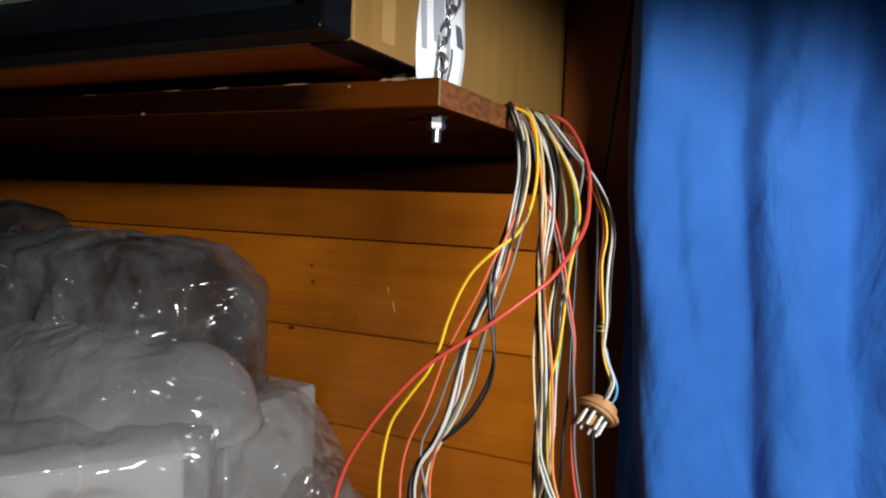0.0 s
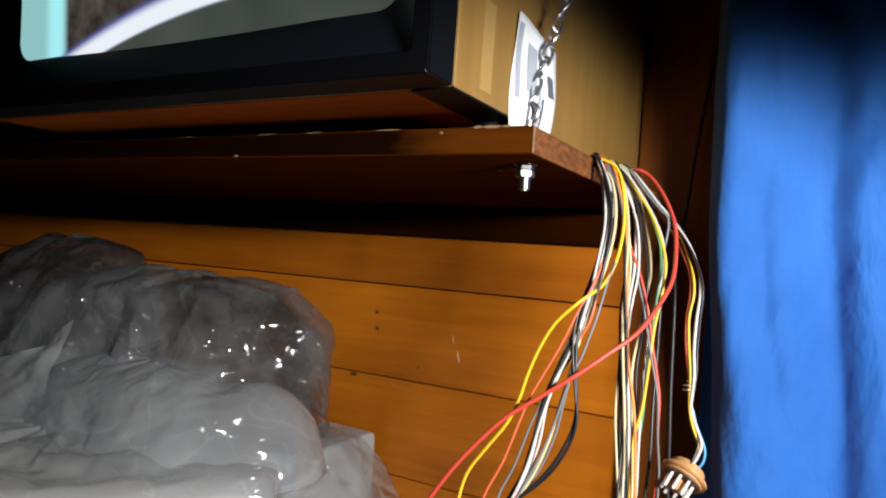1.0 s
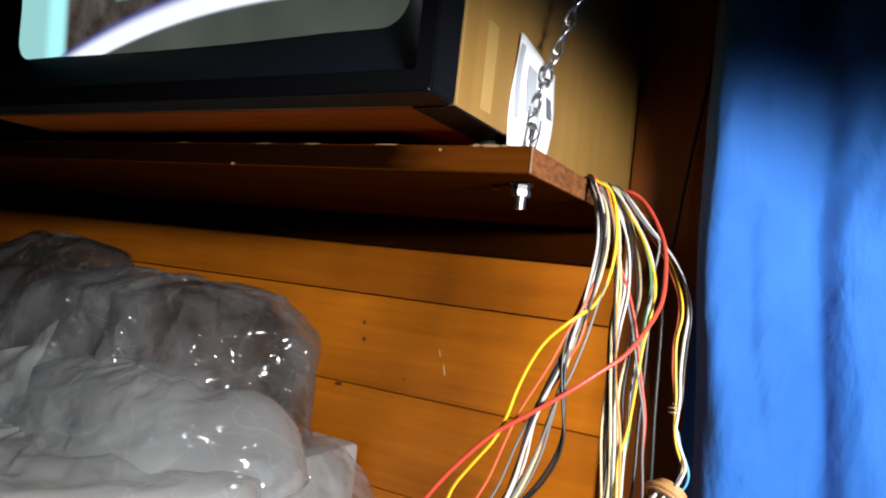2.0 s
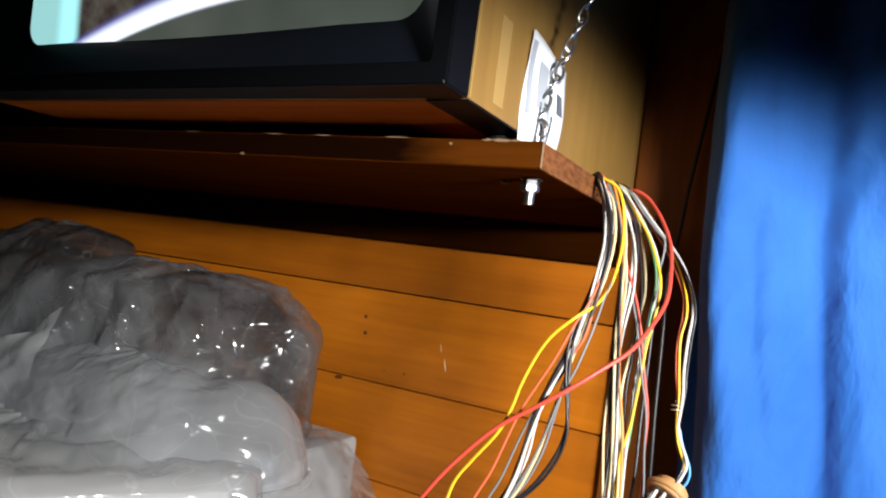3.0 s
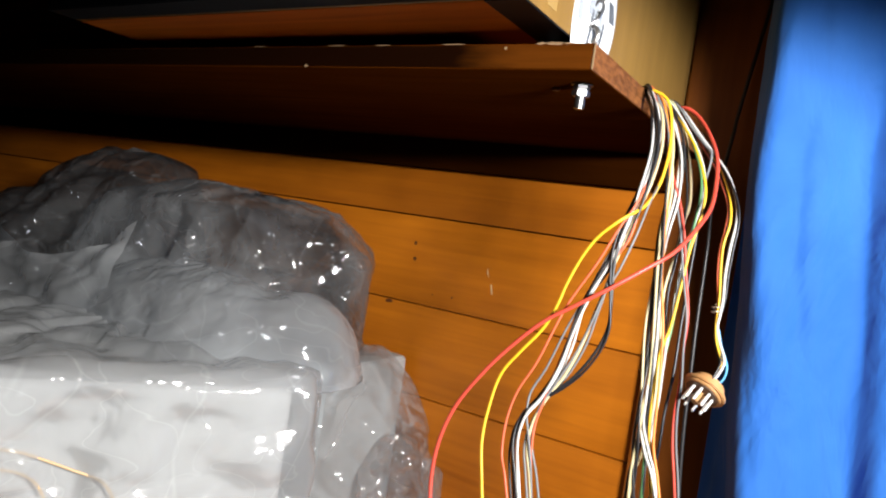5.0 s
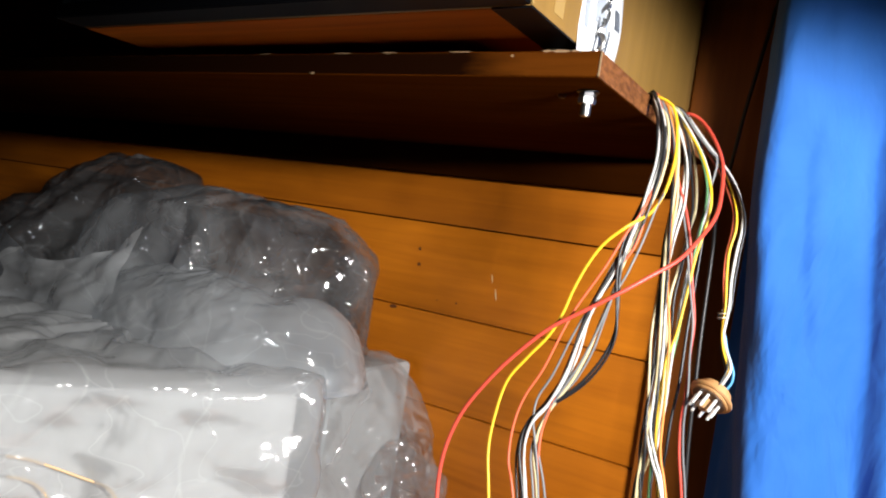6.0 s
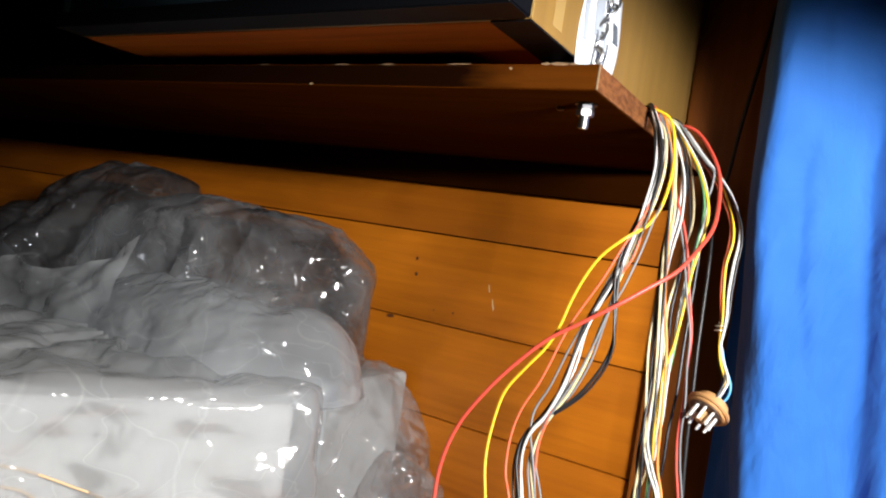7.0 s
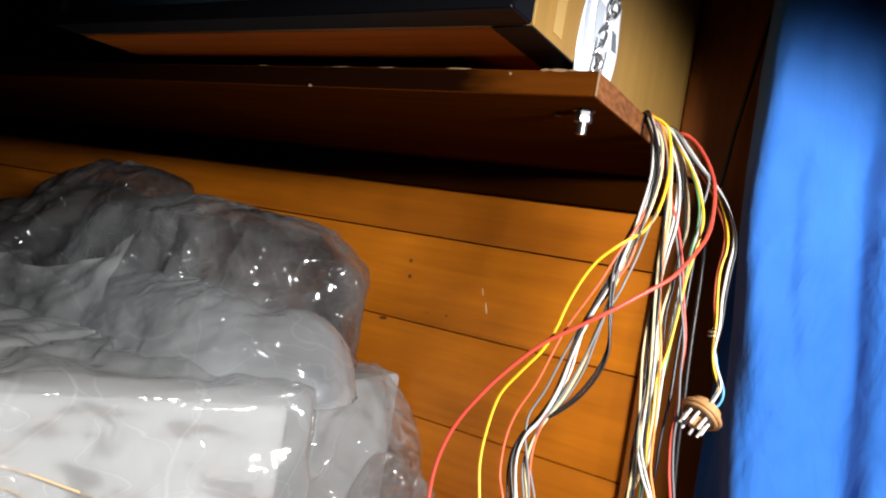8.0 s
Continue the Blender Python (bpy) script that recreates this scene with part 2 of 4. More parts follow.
def holder(name, x=0.0, y=0.0, z=0.0):
    ob = new(name)
    ob.location = (x, y, z)
    ob.empty_display_size = 0.05
    bpy.context.view_layer.update()
    return ob


def block(x0, x1, y0, y1, z0, z1, bevel=0.0, segments=2):
    bm = bmesh.new()
    bmesh.ops.create_cube(bm, size=1)
    bmesh.ops.scale(bm, verts=bm.verts, vec=(x1 - x0, y1 - y0, z1 - z0))
    bmesh.ops.translate(bm, verts=bm.verts, vec=((x0 + x1) / 2, (y0 + y1) / 2, (z0 + z1) / 2))
    if bevel:
        bmesh.ops.bevel(bm, geom=bm.edges[:], offset=bevel, segments=segments, affect="EDGES", profile=0.6)
    return bm


def rod(a, b, radius, sides=16, bevel=0.0):
    a, b = Vector(a), Vector(b)
    bm = bmesh.new()
    bmesh.ops.create_cone(bm, cap_ends=True, segments=sides, radius1=radius, radius2=radius, depth=(b - a).length)
    if bevel:
        edges = [e for e in bm.edges if len(e.link_faces) == 2 and e.calc_face_angle() > 1.2]
        bmesh.ops.bevel(bm, geom=edges, offset=bevel, segments=2, affect="EDGES")
    turn = (b - a).to_track_quat("Z", "Y").to_matrix().to_4x4()
    bmesh.ops.transform(bm, matrix=Matrix.Translation((a + b) / 2) @ turn, verts=bm.verts)
    return bm


def smooth(ob, angle=0.6):
    for p in ob.data.polygons:
        p.use_smooth = True
    ob.data.set_sharp_from_angle(angle=angle)
    return ob


def spline(points, steps):
    """Points along a smooth line through the given ones."""
    p = [Vector(q) for q in points]
    p = [2 * p[0] - p[1]] + p + [2 * p[-1] - p[-2]]
    out = []
    for i in range(1, len(p) - 2):
        for k in range(steps):
            t = k / steps
            a, b, c, d = p[i - 1 : i + 3]
            out.append(0.5 * (2 * b + (c - a) * t + (2 * a - 5 * b + 4 * c - d) * t * t + (3 * b - a - 3 * c + d) * t ** 3))
    return out + [p[-2]]


def tube(points, radius, sides=8, steps=5):
    line = spline(points, steps) if steps > 1 else [Vector(q) for q in points]
    bm = bmesh.new()
    rings, up = [], Vector((0.3, 1, 0.2)).normalized()
    for i, q in enumerate(line):
        way = (line[min(i + 1, len(line) - 1)] - line[max(i - 1, 0)]).normalized()
        side = way.cross(up).normalized()
        up = side.cross(way).normalized()
        rings.append([bm.verts.new(q + radius * (math.cos(a) * side + math.sin(a) * up)) for a in (2 * math.pi * k / sides for k in range(sides))])
    for a, b in zip(rings, rings[1:]):
        for k in range(sides):
            bm.faces.new((a[k], a[(k + 1) % sides], b[(k + 1) % sides], b[k]))
    bm.faces.new(rings[0][::-1])
    bm.faces.new(rings[-1])
    bmesh.ops.recalc_face_normals(bm, faces=bm.faces[:])
    return bm


def egg_reach(U, c, eggs):
    """How far it is from c to the skin of some merged egg shapes, for many directions."""
    total = 0
    for ec, er, *turn in eggs:
        ec, er = np.array(ec), np.array(er)
        if turn:
            # a box with soft edges, turned about the upright
            g = radians(turn[0])
            spin = np.array(((math.cos(g), math.sin(g), 0), (-math.sin(g), math.cos(g), 0), (0, 0, 1)))
            V, o = U @ spin.T, spin @ (c - ec)
            near = sum((np.maximum(np.where(V[..., k] > 0, V[..., k] / (er[k] - o[k]), -V[..., k] / (er[k] + o[k])), 1e-6)) ** 22 for k in range(3)) ** (-1 / 22)
            total = total + near ** 18
            continue
        a = ((U / er) ** 2).sum(-1)
        o = (c - ec) / er
        b = 2 * (U / er * o).sum(-1)
        k = (o ** 2).sum() - 1
        R = (-b + np.sqrt(np.maximum(b * b - 4 * a * k, 0))) / (2 * a)
        total = total + np.maximum(R, 0.005) ** 18
    return total ** (1 / 18)


def settle(rest, P, excess, stiff, passes, keep, closed=True):
    """Settles P with the link lengths of another grid."""
    nv, nu = P.shape[:2]
    pairs = []
    for di, dj, w in ((0, 1, 1.0), (1, 0, 1.0), (1, 1, 0.7), (1, -1, 0.7), (0, 2, stiff), (2, 0, stiff)):
        D = np.roll(rest, -dj, axis=1)[di:] - rest[: nv - di]
        weight = np.full(D.shape[:2], w)
        if not closed and dj:
            weight[:, (slice(-dj, None) if dj > 0 else slice(0, -dj))] = 0
        pairs.append((di, dj, weight, np.linalg.norm(D, axis=-1) * (1 + excess[: nv - di])))
    for k in range(passes):
        shift, count = np.zeros_like(P), np.full(P.shape[:2], 1e-6)
        for di, dj, weight, length in pairs:
            D = np.roll(P, -dj, axis=1)[di:] - P[: nv - di]
            push = D * (0.5 * weight * (1 - length / (np.linalg.norm(D, axis=-1) + 1e-9)))[..., None]
            shift[: nv - di] += push
            count[: nv - di] += weight
            shift[di:] -= np.roll(push, dj, axis=1)
            count[di:] += np.roll(weight, dj, axis=1)
        P = keep(P + 1.7 * shift / count[..., None])
    return P


def finer(A, closed):
    """A grid with twice as many lines each way, smoothly between the old ones."""
    for axis in (0, 1):
        A = np.moveaxis(A, axis, 0)
        if axis == 1 and closed:
            before, after, last = np.roll(A, 1, 0), np.roll(A, -1, 0), np.roll(A, -2, 0)
            mid = (17 * (A + after) - before - last) / 32
            out = np.stack([A, mid], 1).reshape((-1,) + A.shape[1:])
        else:
            E = np.concatenate([2 * A[:1] - A[1:2], A, 2 * A[-1:] - A[-2:-1]])
            mid = (17 * (E[1:-2] + E[2:-1]) - E[:-3] - E[3:]) / 32
            out = np.concatenate([np.stack([A[:-1], mid], 1).reshape((-1,) + A.shape[1:]), A[-1:]])
        A = np.moveaxis(out, 0, axis)
    return A


def patchy(shape, rng, blur):
    """A soft random map from 0 to 1."""
    M = rng.random(shape)
    for k in range(blur):
        M = (M + np.roll(M, 1, 0) + np.roll(M, -1, 0) + np.roll(M, 1, 1) + np.roll(M, -1, 1)) / 5
    return (M - M.min()) / (M.max() - M.min())


def film_mesh(P, closed, cap):
    """The grid of a settled film as a mesh."""
    bm = bmesh.new()
    rows = [[bm.verts.new(Vector(q)) for q in row] for row in P]
    for a, b in zip(rows, rows[1:]):
        n = len(a)
        for k in range(n if closed else n - 1):
            bm.faces.new((a[k], b[k], b[(k + 1) % n], a[(k + 1) % n]))
    if cap:
        top = bm.verts.new(Vector(P[0].mean(0)))
        for k in range(len(rows[0])):
            bm.faces.new((top, rows[0][k], rows[0][(k + 1) % len(rows[0])]))
    bmesh.ops.recalc_face_normals(bm, faces=bm.faces[:])
    return bm


def wrapped(seed, centre, eggs, base, excess, nu, nv, slack, stiff=0.25, facets=0):
    """A slack bag round some egg shapes, buckled into facets and creases; it hangs straight down below its widest line."""
    rng = np.random.default_rng(seed)
    c = np.array(centre)
    th = np.linspace(0, 2 * np.pi, nu, endpoint=False)
    ph = np.linspace(0.09, np.pi * 0.80, nv)
    T, F = np.meshgrid(th, ph)
    T = T + rng.uniform(-0.3, 0.3, T.shape) * (th[1] - th[0])
    U = np.stack([np.cos(T) * np.sin(F), np.sin(T) * np.sin(F), np.cos(F)], -1)
    whole = egg_reach(U, c, eggs)
    R = whole
    # flat stretches: planes that cut a little off the round shape
    for k in range(facets):
        j, i = rng.integers(nv), rng.integers(nu)
        m = U[j, i] + rng.normal(0, 0.12, 3)
        m /= np.linalg.norm(m)
        cosine = U @ m
        R = np.where(cosine > 0.1, np.minimum(R, whole[j, i] * (U[j, i] @ m) * rng.uniform(0.93, 1.0) / np.maximum(cosine, 0.1)), R)
    S = U * R[..., None]
    flat = np.hypot(S[..., 0], S[..., 1])
    wide = np.maximum.accumulate(flat, axis=0) / np.maximum(flat, 1e-6)
    S[..., 0] *= wide
    S[..., 1] *= wide
    S[..., 2] = np.maximum(S[..., 2], base - c[2])
    out = S / np.linalg.norm(S, axis=-1)[..., None]
    reach = np.linalg.norm(S, axis=-1)

    def keeper(out, reach):
        def keep(P):
            r = (P * out).sum(-1)
            r2 = np.clip(r, reach - slack, reach + 0.3 * slack)
            P = P + out * (r2 - r)[..., None]
            P[..., 1] = np.minimum(P[..., 1], WALL_Y - 0.005 - c[1])
            P[..., 2] = np.maximum(P[..., 2], base - c[2])
            return P
        return keep

    extra = excess * (0.25 + 1.5 * patchy(reach.shape, rng, 5))
    P = S + out * ((patchy(reach.shape, rng, 1) - 0.5) * slack * 1.6)[..., None]
    P = settle(S, P, extra, stiff, 260, keeper(out, reach))
    P, out, reach = finer(P, True), finer(out, True), finer(reach[..., None], True)[..., 0]
    out /= np.linalg.norm(out, axis=-1)[..., None]
    fine = 0.012 * patchy(reach.shape, rng, 6)
    P = settle(P, P + out * rng.normal(0, 0.0006, reach.shape)[..., None], fine, stiff * 1.4, 60, keeper(out, reach))
    return film_mesh(finer(P, True) + c, True, True)


# ---- the room ----
WALL_Y = 0.408
SHELF_TOP, SHELF_LOW = 1.300, 1.281

for name, box in (
    ("floor", (-2.2, 1.8, -2.6, 0.6, -0.1, 0.0)),
    ("ceiling", (-2.2, 1.8, -2.6, 0.6, 2.4, 2.5)),
    ("wall_west", (-2.3, -2.2, -2.6, 0.6, 0.0, 2.4)),
    ("wall_east", (1.8, 1.9, -2.6, 0.6, 0.0, 2.4)),
    ("wall_south", (-2.2, 1.8, -2.7, -2.6, 0.0, 2.4)),
):
    tagged(part(name, block(*box), M_ROOM), "plain dim " + name.split("_")[0] + " of the room", name.split("_")[0], kind="structure")

wall = part("wall_north", block(-2.2, 1.8, WALL_Y + 0.012, WALL_Y + 0.1, 0.0, 2.4), M_SHELF)
tagged(wall, "wall of varnished orange pine planks laid flat", "wall", kind="structure")

post = part("trim", block(-0.030, 0.085, WALL_Y - 0.010, WALL_Y - 0.0003, 0.0, 2.4, 0.0015), M_POST)
tagged(post, "upright brown wooden trim board on the plank wall", "trim", kind="structure")

# ---- shelf ----
shelf = holder("shelf", -0.5, 0.2, SHELF_LOW)


def under(thing, ob):
    """Puts a part that was built in place under its thing."""
    ob.parent = thing
    ob.matrix_parent_inverse = thing.matrix_world.inverted()
    return ob


under(shelf, smooth(part("board", block(-2.1, -0.0012, 0.0, WALL_Y - 0.0105, SHELF_LOW, SHELF_TOP, 0.0012), M_SHELF)))
under(shelf, part("end_grain", block(-0.0012, 0.0, 0.0006, WALL_Y - 0.0108, SHELF_LOW + 0.0006, SHELF_TOP - 0.0006, 0.0004), M_SHELF_END, label="bare worn end of the board"))
under(shelf, part("worn_edge", block(-2.1, -0.0015, -0.0005, 0.0004, SHELF_LOW + 0.001, SHELF_TOP - 0.001, 0.0002), M_WORN_SHADE, label="front edge rubbed to bare brown wood at the end, shadow painted in further left"))
for cx, cz, w, h in ((-0.030, SHELF_TOP - 0.0004, 0.009, 0.0012), (-0.041, SHELF_TOP - 0.0003, 0.005, 0.0010), (-0.020, SHELF_TOP - 0.0003, 0.004, 0.0008), (-0.069, 1.2965, 0.0016, 0.0014), (-0.267, 1.2822, 0.003, 0.0014),
                     (-0.115, SHELF_TOP - 0.0003, 0.014, 0.0006), (-0.185, SHELF_TOP - 0.0003, 0.010, 0.0006), (-0.235, SHELF_TOP - 0.0003, 0.012, 0.0006), (-0.33, SHELF_TOP - 0.0003, 0.009, 0.0005)):
    bm = bmesh.new()
    bmesh.ops.create_circle(bm, cap_ends=True, segments=18, radius=1)
    for v in bm.verts:
        v.co *= 0.8 + 0.5 * noise.noise(v.co * 2.5 + Vector((cx * 90, 0, 0)))
    bmesh.ops.transform(bm, matrix=pose(cx, -0.0007, cz, 90, 0, 0) @ Matrix.Diagonal((w, h, 1, 1)), verts=bm.verts)
    under(shelf, part("chip", bm, M_CHIP, label="pale chipped spot on the edge"))
under(shelf, part("corner_wear", block(-0.0007, 0.0004, -0.0008, 0.0005, SHELF_LOW + 0.0008, SHELF_TOP - 0.0006, 0.0002), M_CHIP, label="pale worn corner"))
bm = bmesh.new()
bmesh.ops.create_circle(bm, cap_ends=True, segments=16, radius=1)
for v in bm.verts:
    v.co *= 0.7 + 0.7 * noise.noise(v.co * 3)
bmesh.ops.transform(bm, matrix=pose(-0.275, 0.332, SHELF_LOW - 0.0004, 180, 0, 15) @ Matrix.Diagonal((0.008, 0.0012, 1, 1)), verts=bm.verts)
under(shelf, part("scratch", bm, M_WORN_SHADE, label="pale scratch under the board"))
under(shelf, part("plug_button", rod((-0.048, 0.053, SHELF_LOW - 0.0026), (-0.048, 0.053, SHELF_LOW + 0.004), 0.0034, 18, 0.0008), M_KNOT, label="small dark wooden plug"))
# Batten under the board, in a colour that carries the shelf's shade.
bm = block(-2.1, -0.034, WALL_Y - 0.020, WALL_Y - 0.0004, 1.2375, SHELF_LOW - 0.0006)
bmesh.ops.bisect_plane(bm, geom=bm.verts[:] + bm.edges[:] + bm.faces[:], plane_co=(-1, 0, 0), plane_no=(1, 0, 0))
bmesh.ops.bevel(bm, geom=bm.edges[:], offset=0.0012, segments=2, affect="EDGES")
under(shelf, smooth(part("cleat", bm, M_CLEAT_SHADE, label="batten that carries the board along the wall, near black for the shelf's shade")))
tagged(shelf, "dark-stained wooden shelf board with a worn pale end", "shelf")

# ---- television ----
tv = holder("television", -0.28, 0.1, SHELF_TOP)
X0, X1, TZ0, TZ1 = -0.535, -0.028, 1.311, 1.775
FRONT, MID = -0.090, -0.061


def ring(outer, inner, y0, y1, bevel=0.001):
    """A frame round an opening: outer and inner are x0, x1, z0, z1; the inside slopes from outer at y0 to inner at y1."""
    bm = bmesh.new()
    loops = []
    for (a, b, c, d), y in ((outer, y1), (outer, y0), (inner, y0), (inner, y1)):
        loops.append([bm.verts.new(p) for p in ((a, y, c), (b, y, c), (b, y, d), (a, y, d))])
    for p, q in zip(loops, loops[1:] + loops[:1]):
        for k in range(4):
            bm.faces.new((p[k], p[(k + 1) % 4], q[(k + 1) % 4], q[k]))
    bmesh.ops.recalc_face_normals(bm, faces=bm.faces[:])
    bmesh.ops.bevel(bm, geom=bm.edges[:], offset=bevel, segments=2, affect="EDGES")
    return bm


def funnel(outer, inner, y0, y1):
    """A thin sloping panel from the frame down to the tube."""
    bm = bmesh.new()
    def loop(box, y, r):
        a, b, c, d = box
        pts = []
        for cx, cz, start in ((b - r, d - r, 0), (a + r, d - r, 90), (a + r, c + r, 180), (b - r, c + r, 270)):
            for k in range(9):
                t = radians(start + k * 90 / 8)
                pts.append((cx + r * math.cos(t), y, cz + r * math.sin(t)))
        return [bm.verts.new(p) for p in pts]
    rings = [loop(outer, y0, 0.003), loop(inner, y1, 0.02), loop(inner, y1 + 0.01, 0.02)]
    for p, q in zip(rings, rings[1:]):
        for k in range(36):
            bm.faces.new((p[k], p[(k + 1) % 36], q[(k + 1) % 36], q[k]))
    bmesh.ops.recalc_face_normals(bm, faces=bm.faces[:])
    return bm


under(tv, smooth(part("cabinet", block(X0, X1, MID, 0.385, TZ0, TZ1, 0.0012), M_TV_SIDE, label="tan wood veneer cabinet")))
under(tv, part("underside", block(X0 + 0.004, X1 - 0.02, MID + 0.002, 0.37, TZ0 - 0.0007, TZ0 + 0.001), M_TV_UNDER, label="bare orange wood bottom panel"))
under(tv, smooth(part("bezel", ring((X0, X1, TZ0, TZ1), (X0 + 0.013, X1 - 0.013, TZ0 + 0.014, TZ1 - 0.014), FRONT, MID - 0.0005), M_BLACK, label="black plastic front frame")))
under(tv, smooth(part("mask", funnel((X0 + 0.013, X1 - 0.013, TZ0 + 0.014, TZ1 - 0.014), (-0.484, -0.064, 1.3595, 1.675), FRONT + 0.006, MID - 0.006), M_MASK, label="dark blue-black sloping tube surround"), 0.5))
bm = bmesh.new()
cells = 24
grid = [[bm.verts.new(((i / cells - 0.5) * 0.435, -0.016 * math.cos((i / cells - 0.5) * 2.6) * math.cos((j / cells - 0.5) * 2.6), (j / cells) * 0.325)) for i in range(cells + 1)] for j in range(cells + 1)]
for a, b in zip(grid, grid[1:]):
    for k in range(cells):
        bm.faces.new((a[k], a[k + 1], b[k + 1], b[k]))
for v in bm.verts:
    v.co.x -= 0.274
glass = smooth(part("screen", bm, M_SCREEN, label="convex tube showing a pale still picture"), 3)
glass.location = (0, MID - 0.003, 1.356)
under(tv, glass)
for fx, fy in ((X1 - 0.018, 0.040), (X1 - 0.018, 0.33), (X0 + 0.018, 0.06), (X0 + 0.018, 0.33)):
    under(tv, smooth(part("foot", rod((fx, fy, SHELF_TOP + 0.0003), (fx, fy, TZ0), 0.014, 24, 0.0015), M_RUBBER, label="round black rubber foot")))
under(tv, part("base_rail", block(X1 - 0.030, X1 - 0.0004, MID + 0.001, 0.37, TZ0 - 0.0012, TZ0 + 0.0008), M_BLACK, label="black strip under the cabinet's edge"))
under(tv, part("edge_band", block(X1 - 0.001, X1 + 0.0005, MID - 0.0004, MID + 0.0012, TZ0 + 0.0005, TZ1 - 0.0005), M_STREAK, label="thin pale edge of the veneer"))
under(tv, part("scratch", block(X1 - 0.0004, X1 + 0.0003, -0.028, -0.012, 1.318, 1.376), M_STREAK, label="pale rubbed streak on the veneer"))
tagged(tv, "old tube television in a tan veneer cabinet, switched on", "television")

# ---- paper, eye bolt and chain on the shelf ----
bm = bmesh.new()
rows = []
for j in range(15):
    v = j / 14
    row = []
    for i in range(9):
        u = i / 8
        row.append(bm.verts.new((-0.0255 + 0.011 * u + 0.003 * math.sin(v * 2.6) * (u - 0.5) - 0.0012 * math.sin(3 * u + 5 * v), 0.016 + 0.047 * u + 0.004 * v, SHELF_TOP + 0.0005 + v * (0.084 - 0.010 * u - 0.008 * max(0, u - 0.15)))))
    rows.append(row)
for a, b in zip(rows, rows[1:]):
    for k in range(8):
        bm.faces.new((a[k], a[k + 1], b[k + 1], b[k]))
paper = smooth(part("paper_slip", bm, M_PAPER), 3)
mod = paper.modifiers.new("thickness", "SOLIDIFY")
mod.thickness = 0.0004
def paper_at(u, v, lift=0.0006):
    a, b, c = Vector((-0.0255 + 0.011 * u + 0.003 * math.sin(v * 2.6) * (u - 0.5) - 0.0012 * math.sin(3 * u + 5 * v), 0.016 + 0.047 * u + 0.004 * v, SHELF_TOP + 0.0005 + v * (0.084 - 0.010 * u - 0.008 * max(0, u - 0.15))))
    return Vector((a + lift * 0.97, b - lift * 0.22, c))


for u0, u1, v0, v1, tone in ((0.06, 0.16, 0.30, 0.92, M_BAND), (0.30, 0.52, 0.40, 0.80, M_BAND), (0.36, 0.41, 0.05, 0.46, M_INK), (0.55, 0.62, 0.10, 0.50, M_BAND), (0.64, 0.68, 0.06, 0.40, M_INK), (0.78, 0.92, 0.45, 0.66, M_INK)):
    bm = bmesh.new()
    side = [[bm.verts.new(paper_at(u0 + (u1 - u0) * i / 3 + 0.05 * math.sin(6 * v), v)) for i in range(4)] for v in (v0 + (v1 - v0) * k / 10 for k in range(11))]
    for p, q in zip(side, side[1:]):
        for i in range(3):
            bm.faces.new((p[i], p[i + 1], q[i + 1], q[i]))
    under(paper, part("printed_bar", bm, tone, label="grey printed bar"))
tagged(paper, "creased white paper slip standing against the television", "paper")

bolt = holder("eye_bolt", -0.0215, 0.040, SHELF_LOW)
bx, by = -0.0215, 0.040
under(bolt, smooth(part("shank", rod((bx, by, 1.262), (bx, by, 1.312), 0.0040, 14, 0.0006), M_STEEL)))
under(bolt, smooth(part("nut", rod((bx, by, 1.2712), (bx, by, 1.2762), 0.0070, 6, 0.0007), M_STEEL, label="hexagonal zinc nut")))
under(bolt, smooth(part("washer", rod((bx, by, 1.2798), (bx, by, 1.2809), 0.0085, 24, 0.0003), M_IRON, label="dark round washer")))
under(bolt, smooth(part("lock_nut", rod((bx, by, 1.2762), (bx, by, 1.2798), 0.0066, 6, 0.0006), M_IRON, label="dark nut")))
under(bolt, smooth(part("eye", tube([(bx + 0.0060 * math.cos(a), by, 1.3175 + 0.0068 * math.sin(a)) for a in (radians(-90 + 30 * k) for k in range(13))], 0.0021, 10, 3), M_STEEL, label="round steel eye")))
tagged(bolt, "zinc-plated eye bolt through the shelf corner", "bolt")

chain = holder("chain", bx, by, 1.325)


def link_mesh():
    line = []
    for k in range(24):
        a = 2 * math.pi * k / 24
        line.append((0.0037 * math.cos(a), 0.0016 * math.sin(2 * a), 0.0072 * math.sin(a)))
    return tube(line + line[:1], 0.0012, 8, 1)


first = part("link", link_mesh(), M_STEEL)
smooth(first)
start, end = Vector((bx + 0.001, by, 1.329)), Vector((0.055, 0.075, 1.62))
way = (end - start).normalized()
turn = way.to_track_quat("Z", "Y").to_matrix().to_4x4()
for k in range(94):
    ob = first if k == 0 else new("link", first.data)
    ob.matrix_world = Matrix.Translation(start + way * 0.0114 * k) @ turn @ pose(0, 0, 0, random.uniform(-4, 4), random.uniform(-4, 4), 35 + 90 * (k % 2) + random.uniform(-12, 12))
    under(chain, ob)
tagged(chain, "twisted-link steel chain rising from the shelf corner", "chain")

